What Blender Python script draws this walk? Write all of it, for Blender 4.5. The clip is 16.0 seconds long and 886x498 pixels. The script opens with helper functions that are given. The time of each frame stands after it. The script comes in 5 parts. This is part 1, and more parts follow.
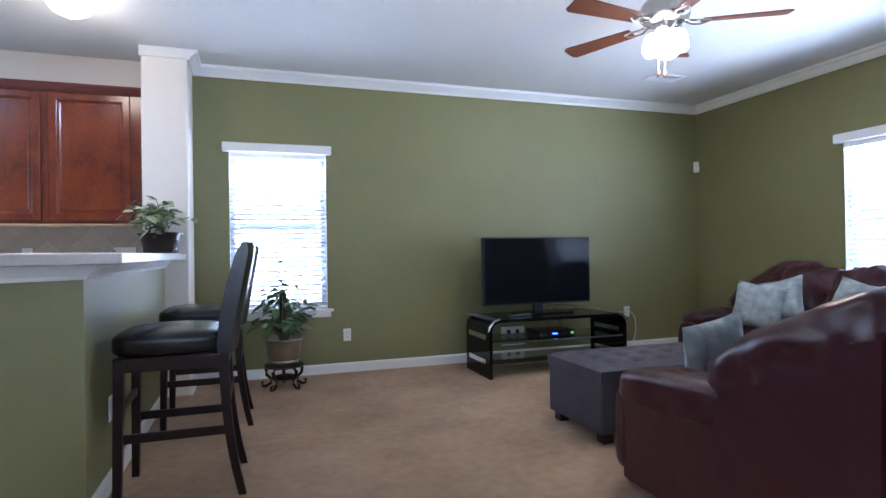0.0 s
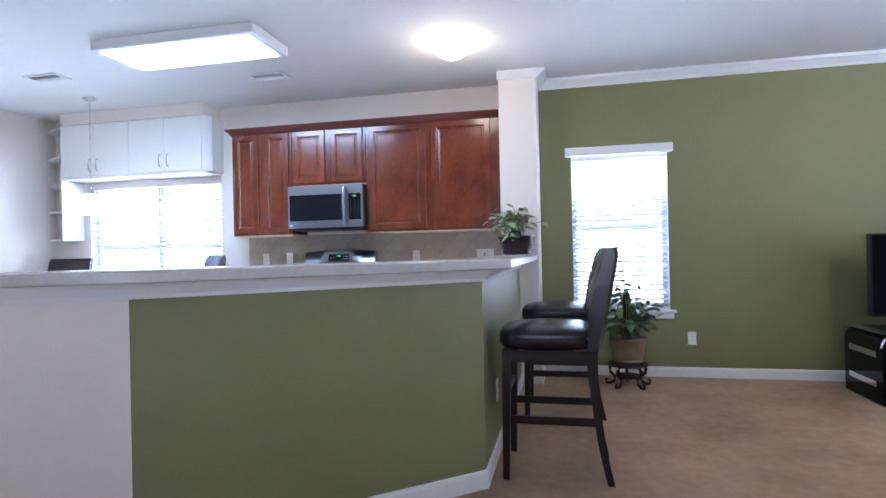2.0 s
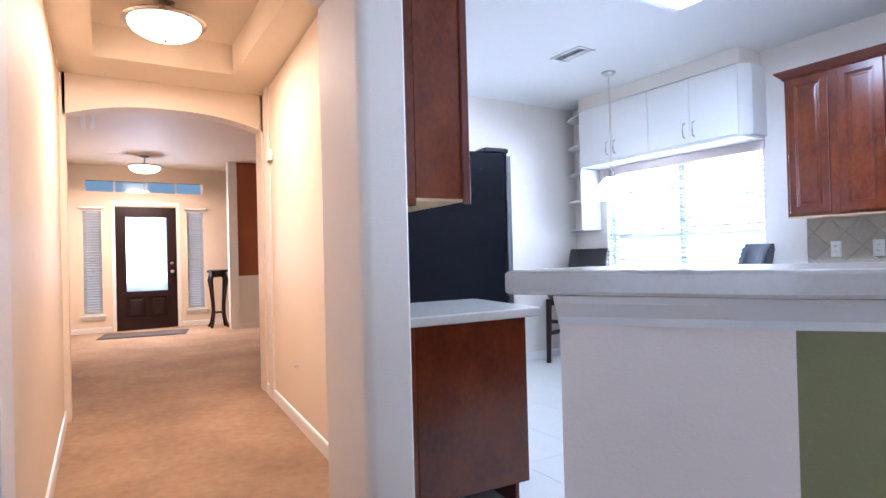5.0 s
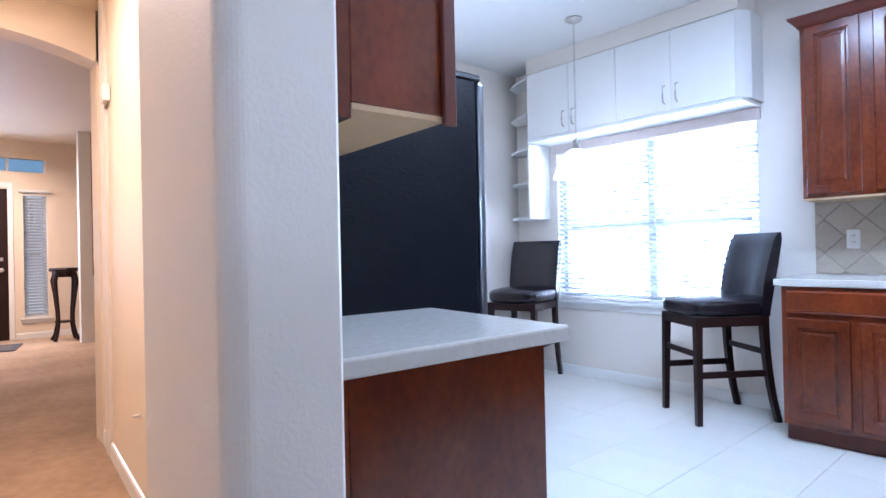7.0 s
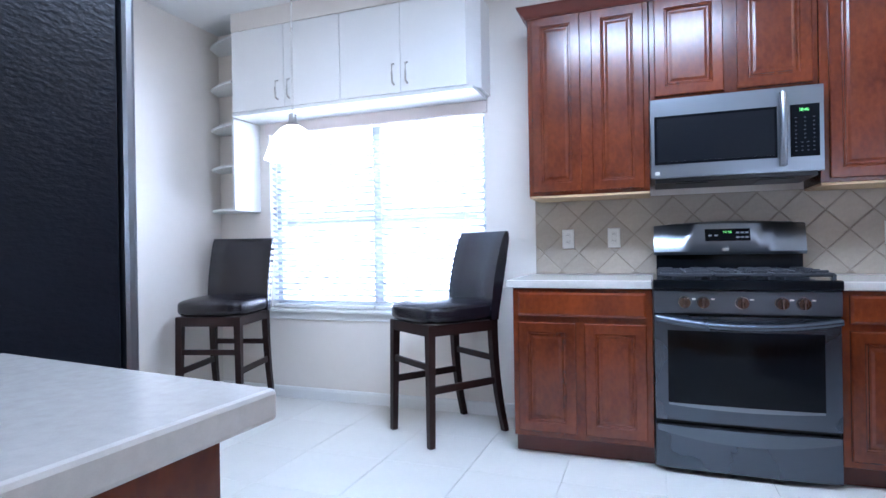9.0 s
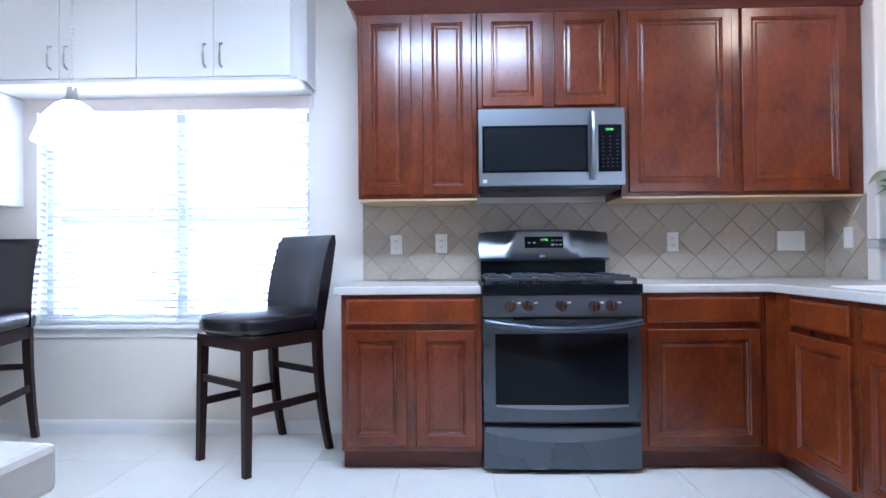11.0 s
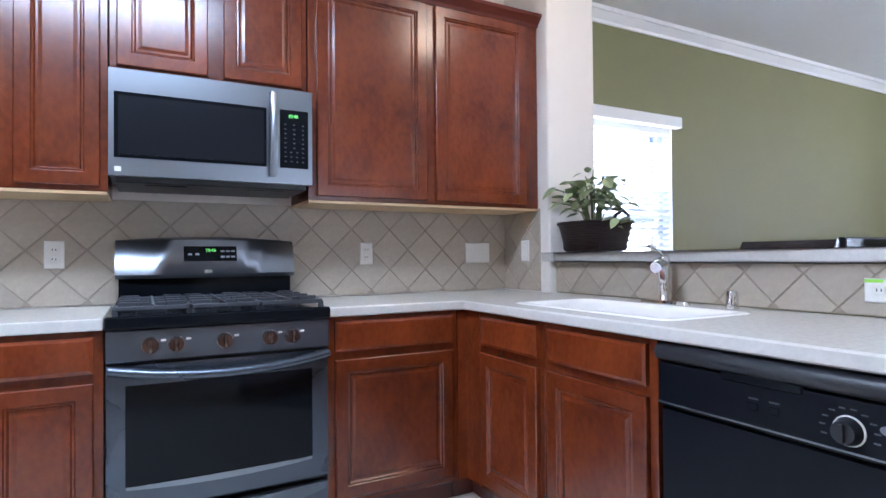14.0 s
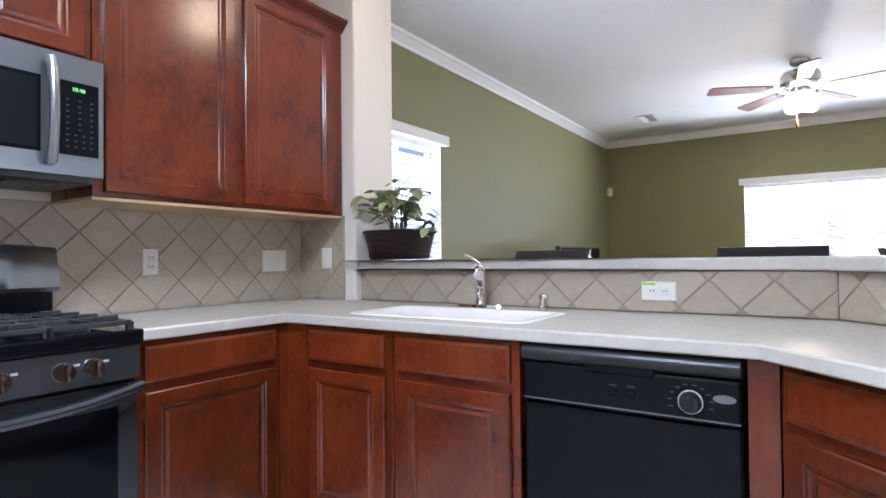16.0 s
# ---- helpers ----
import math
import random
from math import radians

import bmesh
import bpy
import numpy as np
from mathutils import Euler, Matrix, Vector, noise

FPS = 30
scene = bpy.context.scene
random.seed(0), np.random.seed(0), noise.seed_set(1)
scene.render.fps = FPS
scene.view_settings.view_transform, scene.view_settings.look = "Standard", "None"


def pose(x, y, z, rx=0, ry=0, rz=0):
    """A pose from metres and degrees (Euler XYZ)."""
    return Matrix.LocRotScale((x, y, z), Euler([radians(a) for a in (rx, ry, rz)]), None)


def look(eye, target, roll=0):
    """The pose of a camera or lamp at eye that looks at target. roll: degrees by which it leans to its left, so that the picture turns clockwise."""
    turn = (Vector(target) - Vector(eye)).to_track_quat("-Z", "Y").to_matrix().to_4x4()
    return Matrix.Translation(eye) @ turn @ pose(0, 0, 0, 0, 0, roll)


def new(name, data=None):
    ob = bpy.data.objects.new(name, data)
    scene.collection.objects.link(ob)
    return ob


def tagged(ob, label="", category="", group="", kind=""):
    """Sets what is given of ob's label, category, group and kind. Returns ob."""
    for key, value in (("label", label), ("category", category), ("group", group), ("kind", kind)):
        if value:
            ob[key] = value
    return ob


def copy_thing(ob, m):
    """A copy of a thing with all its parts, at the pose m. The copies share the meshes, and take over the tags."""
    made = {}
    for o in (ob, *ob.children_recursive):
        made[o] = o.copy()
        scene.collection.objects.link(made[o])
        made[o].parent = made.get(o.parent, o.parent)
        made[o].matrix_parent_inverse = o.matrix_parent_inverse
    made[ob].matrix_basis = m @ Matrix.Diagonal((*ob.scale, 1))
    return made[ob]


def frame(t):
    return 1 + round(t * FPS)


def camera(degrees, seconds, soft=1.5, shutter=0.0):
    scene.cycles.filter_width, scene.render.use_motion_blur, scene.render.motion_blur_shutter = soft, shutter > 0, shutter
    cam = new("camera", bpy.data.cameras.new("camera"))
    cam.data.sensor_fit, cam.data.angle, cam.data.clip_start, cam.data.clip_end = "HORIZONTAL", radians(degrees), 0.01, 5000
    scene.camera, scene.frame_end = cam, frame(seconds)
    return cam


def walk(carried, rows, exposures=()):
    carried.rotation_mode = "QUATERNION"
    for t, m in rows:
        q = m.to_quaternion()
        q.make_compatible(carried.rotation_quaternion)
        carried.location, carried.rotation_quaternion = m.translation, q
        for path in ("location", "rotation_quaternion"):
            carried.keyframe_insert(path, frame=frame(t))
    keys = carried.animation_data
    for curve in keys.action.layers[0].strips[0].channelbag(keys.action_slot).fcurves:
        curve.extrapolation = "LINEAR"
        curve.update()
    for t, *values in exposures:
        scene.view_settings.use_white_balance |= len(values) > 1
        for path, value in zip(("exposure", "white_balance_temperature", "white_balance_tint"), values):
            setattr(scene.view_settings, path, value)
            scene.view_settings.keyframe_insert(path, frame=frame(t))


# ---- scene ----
PATH = [
    (0, (2.876, -5.318, 1.111), (3.51, -3.421, 1.122), -0.86),
    (0.5, (2.795, -5.369, 1.119), (3.175, -3.406, 1.13), -1.1),
    (1, (2.716, -5.396, 1.138), (2.833, -3.399, 1.148), -1.19),
    (1.5, (2.673, -5.411, 1.158), (2.505, -3.418, 1.167), -1.26),
    (2, (2.624, -5.409, 1.172), (2.192, -3.456, 1.181), -1.24),
    (2.5, (2.538, -5.341, 1.171), (1.832, -3.47, 1.183), -1.34),
    (3, (2.434, -5.198, 1.179), (1.447, -3.459, 1.189), -1.4),
    (3.5, (2.276, -5.045, 1.174), (1.007, -3.499, 1.187), -1.38),
    (4, (2.115, -4.895, 1.183), (0.581, -3.612, 1.198), -1.65),
    (4.2, (2.025, -4.844, 1.179), (0.403, -3.674, 1.195), -1.65),
    (6.3, (0.746, -4.376, 1.147), (-0.985, -3.373, 1.164), -1.43),
    (6.5, (0.641, -4.317, 1.125), (-1.019, -3.201, 1.143), -1.21),
    (7, (0.437, -4.129, 1.107), (-1.064, -2.806, 1.116), -1.22),
    (7.5, (0.271, -3.959, 1.1), (-1.064, -2.47, 1.105), -1.18),
    (8, (0.116, -3.835, 1.089), (-0.947, -2.141, 1.089), -1.05),
    (8.5, (0.013, -3.679, 1.094), (-0.82, -1.86, 1.091), -1.13),
    (9, (0.002, -3.514, 1.084), (-0.694, -1.639, 1.083), -0.94),
    (11.3, (-0.122, -3.318, 1.061), (-0.113, -1.318, 1.09), -0.55),
    (11.5, (-0.093, -3.258, 1.06), (-0.056, -1.258, 1.094), -0.59),
    (12, (-0.031, -3.143, 1.056), (0.121, -1.149, 1.09), -0.55),
    (12.5, (0.025, -3.065, 1.059), (0.379, -1.097, 1.092), -0.6),
    (13, (0.095, -2.996, 1.063), (0.644, -1.073, 1.094), -0.6),
    (13.5, (0.119, -2.911, 1.094), (0.862, -1.055, 1.123), -0.57),
    (14, (0.12, -2.838, 1.111), (1.056, -1.071, 1.139), -0.48),
    (14.5, (0.047, -2.694, 1.124), (1.205, -1.063, 1.149), -0.48),
    (15, (-0.009, -2.592, 1.127), (1.328, -1.104, 1.157), -0.49),
    (15.5, (-0.107, -2.547, 1.122), (1.388, -1.219, 1.151), -0.47),
    (16, (-0.219, -2.488, 1.136), (1.448, -1.384, 1.169), -0.6),
]
EXPOSURES = [(0.0, -0.05, 5120, 17), (2.0, 0.0, 5200, 19), (4.0, 0.05, 5250, 21), (7.0, 0.0, 5000, 18), (9.0, 0.0, 5200, 18), (12.0, 0.08, 5250, 18), (14.5, 0.07, 5600, 18), (16.0, 0.02, 5900, 18)]
cam = camera(76.3, 16.0)
walk(cam, [(t, look(eye, target, roll)) for t, eye, target, roll in PATH], EXPOSURES)

# ---- world, sun, large lights ----
world = bpy.data.worlds.new("world")
scene.world = world
world.use_nodes = True
wn = world.node_tree.nodes
sky = wn.new("ShaderNodeTexSky")
sky.sky_type = "NISHITA"
sky.sun_disc = False
sky.sun_elevation, sky.sun_rotation = radians(55), radians(200)
wn["Background"].inputs["Strength"].default_value = 0.10
world.node_tree.links.new(sky.outputs["Color"], wn["Background"].inputs["Color"])

sun = new("sun", bpy.data.lights.new("sun", "SUN"))
sun.data.energy, sun.data.angle, sun.data.color = 2.5, radians(0.53), (1.0, 0.95, 0.88)
sun.matrix_world = look((-3, -12, 14), (0, 0, 0))


def area_light(name, eye, target, sx, sy, watts, color):
    """A lamp in the opening of a window, or the tubes behind a diffuser."""
    ob = new(name, bpy.data.lights.new(name, "AREA"))
    ob.data.shape, ob.data.size, ob.data.size_y = "RECTANGLE", sx, sy
    ob.data.energy, ob.data.color = watts, color
    ob.matrix_world = look(eye, target)
    return ob


def point_light(name, x, y, z, watts, color, radius=0.06):
    ob = new(name, bpy.data.lights.new(name, "POINT"))
    ob.data.energy, ob.data.color, ob.data.shadow_soft_size = watts, color, radius
    ob.location = (x, y, z)
    return ob


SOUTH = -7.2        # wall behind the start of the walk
DAY = (0.88, 0.94, 1.0)
WARM = (1.0, 0.62, 0.33)
area_light("window_light", (3.09, 0.20, 1.35), (3.09, -1, 1.00), 0.9, 1.4, 55, DAY)
area_light("window_light", (-1.80, 0.20, 1.35), (-1.80, -1, 1.30), 1.6, 1.3, 92, DAY)
area_light("window_light", (8.00, -3.09, 1.40), (6.5, -3.09, 1.0), 2.7, 1.2, 320, DAY)
# south window is unseen, added to account for daylight on bar and sofa
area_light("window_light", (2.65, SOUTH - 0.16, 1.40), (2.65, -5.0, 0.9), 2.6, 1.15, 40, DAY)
area_light("window_light", (-9.62, -3.97, 1.40), (-8.0, -3.97, 1.3), 0.56, 1.2, 30, DAY)

# ---- materials ----
def mat(name, color, rough=0.6, metal=0.0, vary=0.12, scale=6.0, bump=0.0, bump_scale=60.0, spec=0.5, stretch=(1, 1, 1), coat=0.0, second=None, piece=0.0, gloss_vary=0.04):
    """A painted, woven or stained surface: two scales of colour change and a fine relief."""
    m = bpy.data.materials.new(name)
    m.use_nodes = True
    n, l = m.node_tree.nodes, m.node_tree.links
    b = n["Principled BSDF"]
    b.inputs["Metallic"].default_value = metal
    b.inputs["Specular IOR Level"].default_value = spec
    b.inputs["Coat Weight"].default_value = coat
    b.inputs["Coat Roughness"].default_value = 0.15
    tc, mp = n.new("ShaderNodeTexCoord"), n.new("ShaderNodeMapping")
    mp.inputs["Scale"].default_value = stretch
    l.new(tc.outputs["Object"], mp.inputs["Vector"])
    big, fine = n.new("ShaderNodeTexNoise"), n.new("ShaderNodeTexNoise")
    big.inputs["Scale"].default_value, big.inputs["Detail"].default_value = scale, 4
    fine.inputs["Scale"].default_value, fine.inputs["Detail"].default_value = scale * 9, 3
    add, ramp = n.new("ShaderNodeMath"), n.new("ShaderNodeValToRGB")
    add.operation = "MULTIPLY_ADD"
    add.inputs[1].default_value = 0.35
    l.new(fine.outputs["Fac"], add.inputs[0])
    for t in (big, fine):
        l.new(mp.outputs["Vector"], t.inputs["Vector"])
    half = n.new("ShaderNodeMath")
    half.operation = "MULTIPLY"
    half.inputs[1].default_value = 0.65
    l.new(big.outputs["Fac"], half.inputs[0])
    l.new(half.outputs[0], add.inputs[2])
    c2 = second or [min(1, c * (1 + vary)) for c in color]
    c1 = [c * (1 - vary) for c in color]
    ramp.color_ramp.elements[0].position, ramp.color_ramp.elements[1].position = 0.22, 0.78
    ramp.color_ramp.elements[0].color, ramp.color_ramp.elements[1].color = (*c1, 1), (*c2, 1)
    l.new(add.outputs[0], ramp.inputs["Fac"])
    out = ramp.outputs["Color"]
    if piece:
        info, mix, val = n.new("ShaderNodeObjectInfo"), n.new("ShaderNodeMixRGB"), n.new("ShaderNodeMapRange")
        val.inputs["To Min"].default_value, val.inputs["To Max"].default_value = 1 - piece, 1 + piece
        mix.blend_type, mix.inputs["Fac"].default_value = "MULTIPLY", 1.0
        l.new(info.outputs["Random"], val.inputs["Value"])
        l.new(out, mix.inputs["Color1"])
        l.new(val.outputs["Result"], mix.inputs["Color2"])
        out = mix.outputs["Color"]
    l.new(out, b.inputs["Base Color"])
    rr = n.new("ShaderNodeMapRange")
    rr.inputs["To Min"].default_value, rr.inputs["To Max"].default_value = max(0.02, rough - gloss_vary), min(1, rough + gloss_vary)
    l.new(big.outputs["Fac"], rr.inputs["Value"])
    l.new(rr.outputs["Result"], b.inputs["Roughness"])
    if bump:
        bt, bn = n.new("ShaderNodeTexNoise"), n.new("ShaderNodeBump")
        bt.inputs["Scale"].default_value, bt.inputs["Detail"].default_value = bump_scale, 3
        bn.inputs["Strength"].default_value, bn.inputs["Distance"].default_value = bump, 0.01
        l.new(mp.outputs["Vector"], bt.inputs["Vector"])
        l.new(bt.outputs["Fac"], bn.inputs["Height"])
        l.new(bn.outputs["Normal"], b.inputs["Normal"])
    return m


def glow(name, color, strength):
    m = bpy.data.materials.new(name)
    m.use_nodes = True
    b = m.node_tree.nodes["Principled BSDF"]
    b.inputs["Base Color"].default_value = (*[min(1, c) for c in color], 1)
    b.inputs["Emission Color"].default_value = (*color, 1)
    b.inputs["Emission Strength"].default_value = strength
    return m


def clear(name, rough=0.0, color=(1, 1, 1)):
    m = bpy.data.materials.new(name)
    m.use_nodes = True
    b = m.node_tree.nodes["Principled BSDF"]
    b.inputs["Base Color"].default_value = (*color, 1)
    b.inputs["Transmission Weight"].default_value = 1.0
    b.inputs["Roughness"].default_value = rough
    b.inputs["IOR"].default_value = 1.45
    return m


def slat_material(name, color, through_light):
    m = bpy.data.materials.new(name)
    m.use_nodes = True
    n, l = m.node_tree.nodes, m.node_tree.links
    b, tr, mix = n["Principled BSDF"], n.new("ShaderNodeBsdfTranslucent"), n.new("ShaderNodeMixShader")
    b.inputs["Base Color"].default_value, tr.inputs["Color"].default_value = (*color, 1), (*color, 1)
    b.inputs["Roughness"].default_value = 0.45
    mix.inputs["Fac"].default_value = through_light
    l.new(b.outputs[0], mix.inputs[1])
    l.new(tr.outputs[0], mix.inputs[2])
    l.new(mix.outputs[0], n["Material Output"].inputs["Surface"])
    return m


M_GREEN = mat("green_wall_paint", (0.205, 0.198, 0.085), 0.55, vary=0.06, scale=2.5, bump=0.12, bump_scale=140)
M_WHITE = mat("off_white_wall_paint", (0.78, 0.73, 0.665), 0.6, vary=0.03, scale=2.0, bump=0.10, bump_scale=120)
M_CREAM = mat("cream_hall_paint", (0.76, 0.66, 0.52), 0.6, vary=0.03, scale=2.0, bump=0.12, bump_scale=140)
# white bar end, with the hall lamp's warm cast mixed into the paint
M_BARWHITE = mat("hall_lit_white_paint", (0.80, 0.70, 0.62), 0.6, vary=0.03, scale=2.0, bump=0.12, bump_scale=140)
# greyed and blued so the sash's backlit shade sits in its colour
M_SASH = mat("backlit_vinyl_sash", (0.50, 0.54, 0.59), 0.5, vary=0.05, scale=6)
M_RUST = mat("rust_wall_paint", (0.32, 0.10, 0.04), 0.6, vary=0.05, scale=2.0)
M_CEIL = mat("ceiling_paint", (0.76, 0.765, 0.745), 0.8, vary=0.03, scale=1.5, bump=0.25, bump_scale=110)
M_TRIM = mat("white_gloss_trim", (0.80, 0.80, 0.78), 0.35, vary=0.02, scale=4)
M_CARPET = mat("beige_cut_pile_carpet", (0.48, 0.335, 0.215), 0.95, vary=0.36, scale=1.7, bump=0.8, bump_scale=420, spec=0.1)
M_TILE = mat("pale_floor_tile", (0.70, 0.69, 0.64), 0.35, vary=0.05, scale=5, bump=0.05, bump_scale=30, piece=0.03)
M_GROUT = mat("grey_grout", (0.66, 0.65, 0.60), 0.9, vary=0.1, scale=20, bump=0.3, bump_scale=200)
M_SPLASH = mat("stone_backsplash_tile", (0.415, 0.355, 0.280), 0.40, vary=0.16, scale=7, bump=0.12, bump_scale=60, piece=0.07)
M_SPGROUT = mat("dark_tile_grout", (0.345, 0.292, 0.228), 0.9, vary=0.1, scale=20)
M_CHERRY = mat("cherry_stained_wood", (0.084, 0.0105, 0.0035), 0.22, vary=0.45, scale=3.6, stretch=(1.5, 1.5, 1.0), second=(0.205, 0.039, 0.0085), spec=0.62, gloss_vary=0.0, piece=0.2)
M_CHERRYD = mat("dark_cherry_moulding", (0.10, 0.018, 0.009), 0.32, vary=0.2, scale=4, stretch=(5, 5, 1), gloss_vary=0.0)
M_PLY = mat("maple_underside", (0.55, 0.38, 0.20), 0.5, vary=0.1, scale=3, stretch=(1, 8, 8))
M_COUNTER = mat("pale_laminate_counter", (0.535, 0.51, 0.47), 0.22, vary=0.07, scale=60, second=(0.60, 0.575, 0.53))
M_STEEL = mat("brushed_steel", (0.27, 0.293, 0.325), 0.28, 0.95, vary=0.03, scale=3, stretch=(1, 1, 12), gloss_vary=0.0)
M_DSTEEL = mat("dark_stainless", (0.105, 0.120, 0.145), 0.27, 0.9, vary=0.02, scale=2)
M_PANEL = mat("grey_stainless_panel", (0.145, 0.165, 0.195), 0.30, 0.9, vary=0.03, scale=3, stretch=(1, 1, 12))
M_CHROME = mat("chrome", (0.75, 0.75, 0.76), 0.10, 1.0, vary=0.03, scale=5)
M_BLACK = mat("black_plastic", (0.012, 0.013, 0.016), 0.35, vary=0.2, scale=8)
M_BGLOSS = mat("black_glass", (0.005, 0.006, 0.008), 0.07, vary=0.2, scale=3, spec=0.16)
M_FRIDGE = mat("black_textured_steel", (0.005, 0.006, 0.010), 0.36, vary=0.2, scale=6, bump=0.18, bump_scale=40, stretch=(1, 1.2, 3), spec=0.16)
M_IRON = mat("cast_iron", (0.030, 0.033, 0.040), 0.42, vary=0.25, scale=12, bump=0.2, bump_scale=120)
M_LEATHER = mat("black_brown_leather", (0.009, 0.007, 0.011), 0.25, vary=0.25, scale=9, bump=0.10, bump_scale=45, spec=0.55, gloss_vary=0.05)
M_ESPRESSO = mat("espresso_wood", (0.018, 0.0065, 0.0055), 0.38, vary=0.3, scale=5, stretch=(4, 4, 1), spec=0.3)
M_BURGUNDY = mat("burgundy_leather", (0.040, 0.009, 0.014), 0.33, vary=0.35, scale=3, bump=0.55, bump_scale=9, spec=0.45, gloss_vary=0.08)
M_GREYFAB = mat("charcoal_fabric", (0.075, 0.066, 0.078), 0.85, vary=0.2, scale=14, bump=0.4, bump_scale=320, spec=0.25)
M_PILLOW = mat("pale_damask_fabric", (0.30, 0.345, 0.35), 0.9, vary=0.55, scale=16, bump=0.3, bump_scale=200, spec=0.2)
M_DWBLACK = mat("black_enamel", (0.005, 0.006, 0.009), 0.24, vary=0.2, scale=4, spec=0.14)
M_BRONZE = mat("bronze_knob", (0.13, 0.085, 0.07), 0.25, 0.85, vary=0.1)
M_PLATE = mat("white_plate_plastic", (0.80, 0.79, 0.75), 0.35, vary=0.02, scale=10)
M_LEAF = mat("pothos_leaf", (0.15, 0.24, 0.085), 0.38, vary=0.3, scale=22, second=(0.42, 0.46, 0.26), piece=0.3)
M_LEAF2 = mat("dark_leaf", (0.045, 0.095, 0.030), 0.40, vary=0.3, scale=12, second=(0.12, 0.19, 0.06), piece=0.3)
M_STEM = mat("green_stem", (0.14, 0.16, 0.06), 0.6, vary=0.2, scale=12)
M_SOIL = mat("potting_soil", (0.035, 0.024, 0.017), 0.95, vary=0.3, scale=40, bump=0.8, bump_scale=90)
M_WICKER = mat("dark_wicker", (0.016, 0.007, 0.007), 0.36, vary=0.4, scale=18)
M_BRASS = mat("aged_silver_brass", (0.36, 0.31, 0.24), 0.30, 0.9, vary=0.25, scale=14, bump=0.2, bump_scale=40)
M_NICKEL = mat("brushed_nickel", (0.50, 0.48, 0.45), 0.28, 1.0, vary=0.05, scale=6)
M_WALNUT = mat("walnut_blade", (0.16, 0.055, 0.030), 0.4, vary=0.25, scale=3, stretch=(1, 8, 8))
M_GLASS = clear("window_glass")
M_GREENGLASS = clear("shelf_glass", 0.0, (0.80, 0.92, 0.86))
M_SLAT = slat_material("white_blind_slat", (0.80, 0.84, 0.89), 0.16)
M_SKYGLOW = glow("bright_overcast_distance", (0.90, 0.95, 1.0), 2.2)
# backdrop panel that glows dimly; the porch's shade is put into its colour
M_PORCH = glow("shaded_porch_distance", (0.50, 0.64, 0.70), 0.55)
M_GREENGLOW = glow("green_led_digit", (0.25, 1.0, 0.2), 0.8)
M_BLUEGLOW = glow("blue_led", (0.1, 0.25, 1.0), 6.0)
M_TUBE = glow("fluorescent_diffuser", (0.55, 0.83, 1.0), 6.0)
M_DOMEW = glow("frosted_warm_dome", (1.0, 0.84, 0.62), 9.0)
M_DOMEH = glow("frosted_hall_dome", (1.0, 0.74, 0.46), 11.0)
M_BULB = glow("frosted_fan_globe", (1.0, 0.90, 0.75), 12.0)
M_PENDSHADE = glow("frosted_pendant_shade", (1.0, 0.96, 0.9), 6.0)

# ---- building helpers ----
def thing(name, x=0, y=0, z=0, turn=0, label="", category="", group=""):
    """An empty at the base of a thing; its parts are its children."""
    ob = new(name)
    ob.matrix_world = pose(x, y, z, 0, 0, turn)
    return tagged(ob, label, category, group)


def part(name, bm, material, parent=None, label="", smooth=False):
    me = bpy.data.meshes.new(name)
    bmesh.ops.recalc_face_normals(bm, faces=bm.faces)
    if smooth:
        for f in bm.faces:
            f.smooth = True
    bm.to_mesh(me)
    bm.free()
    me.materials.append(material)
    if smooth:
        me.set_sharp_from_angle(angle=radians(50))
    ob = new(name, me)
    ob.parent = parent
    return tagged(ob, label)


def struct(name, bm, material, label="", smooth=False):
    ob = part(name, bm, material, None, label, smooth)
    return tagged(ob, kind="structure")


def box(x0, x1, y0, y1, z0, z1, bevel=0.0, segs=1, bm=None):
    bm = bm or bmesh.new()
    g = bmesh.ops.create_cube(bm, size=1.0, matrix=Matrix.Translation(((x0 + x1) / 2, (y0 + y1) / 2, (z0 + z1) / 2)) @ Matrix.Diagonal((abs(x1 - x0), abs(y1 - y0), abs(z1 - z0), 1)))
    if bevel:
        es = {e for v in g["verts"] for e in v.link_edges}
        bmesh.ops.bevel(bm, geom=list(es), offset=bevel, segments=segs, affect="EDGES", profile=0.5)
    return bm


def prism(points, z0, z1, bevel=0.0, bm=None):
    """An upright block over a plan outline."""
    bm = bm or bmesh.new()
    lo = [bm.verts.new((x, y, z0)) for x, y in points]
    hi = [bm.verts.new((x, y, z1)) for x, y in points]
    k = len(points)
    faces = [bm.faces.new(lo[::-1]), bm.faces.new(hi)] + [bm.faces.new((lo[i], lo[(i + 1) % k], hi[(i + 1) % k], hi[i])) for i in range(k)]
    bmesh.ops.recalc_face_normals(bm, faces=faces)
    if bevel:
        bmesh.ops.bevel(bm, geom=list({e for f in faces for e in f.edges}), offset=bevel, segments=2, affect="EDGES", profile=0.5)
    return bm


def lathe(profile, segs=24, bm=None, cx=0, cy=0):
    """A turned body from (radius, height) pairs."""
    bm = bm or bmesh.new()
    rings = [[bm.verts.new((cx + r * math.cos(2 * math.pi * i / segs), cy + r * math.sin(2 * math.pi * i / segs), z)) for i in range(segs)] for r, z in profile]
    for a, b in zip(rings, rings[1:]):
        for i in range(segs):
            bm.faces.new((a[i], a[(i + 1) % segs], b[(i + 1) % segs], b[i]))
    for ring in (rings[0], rings[-1]):
        bm.faces.new(ring)
    return bm


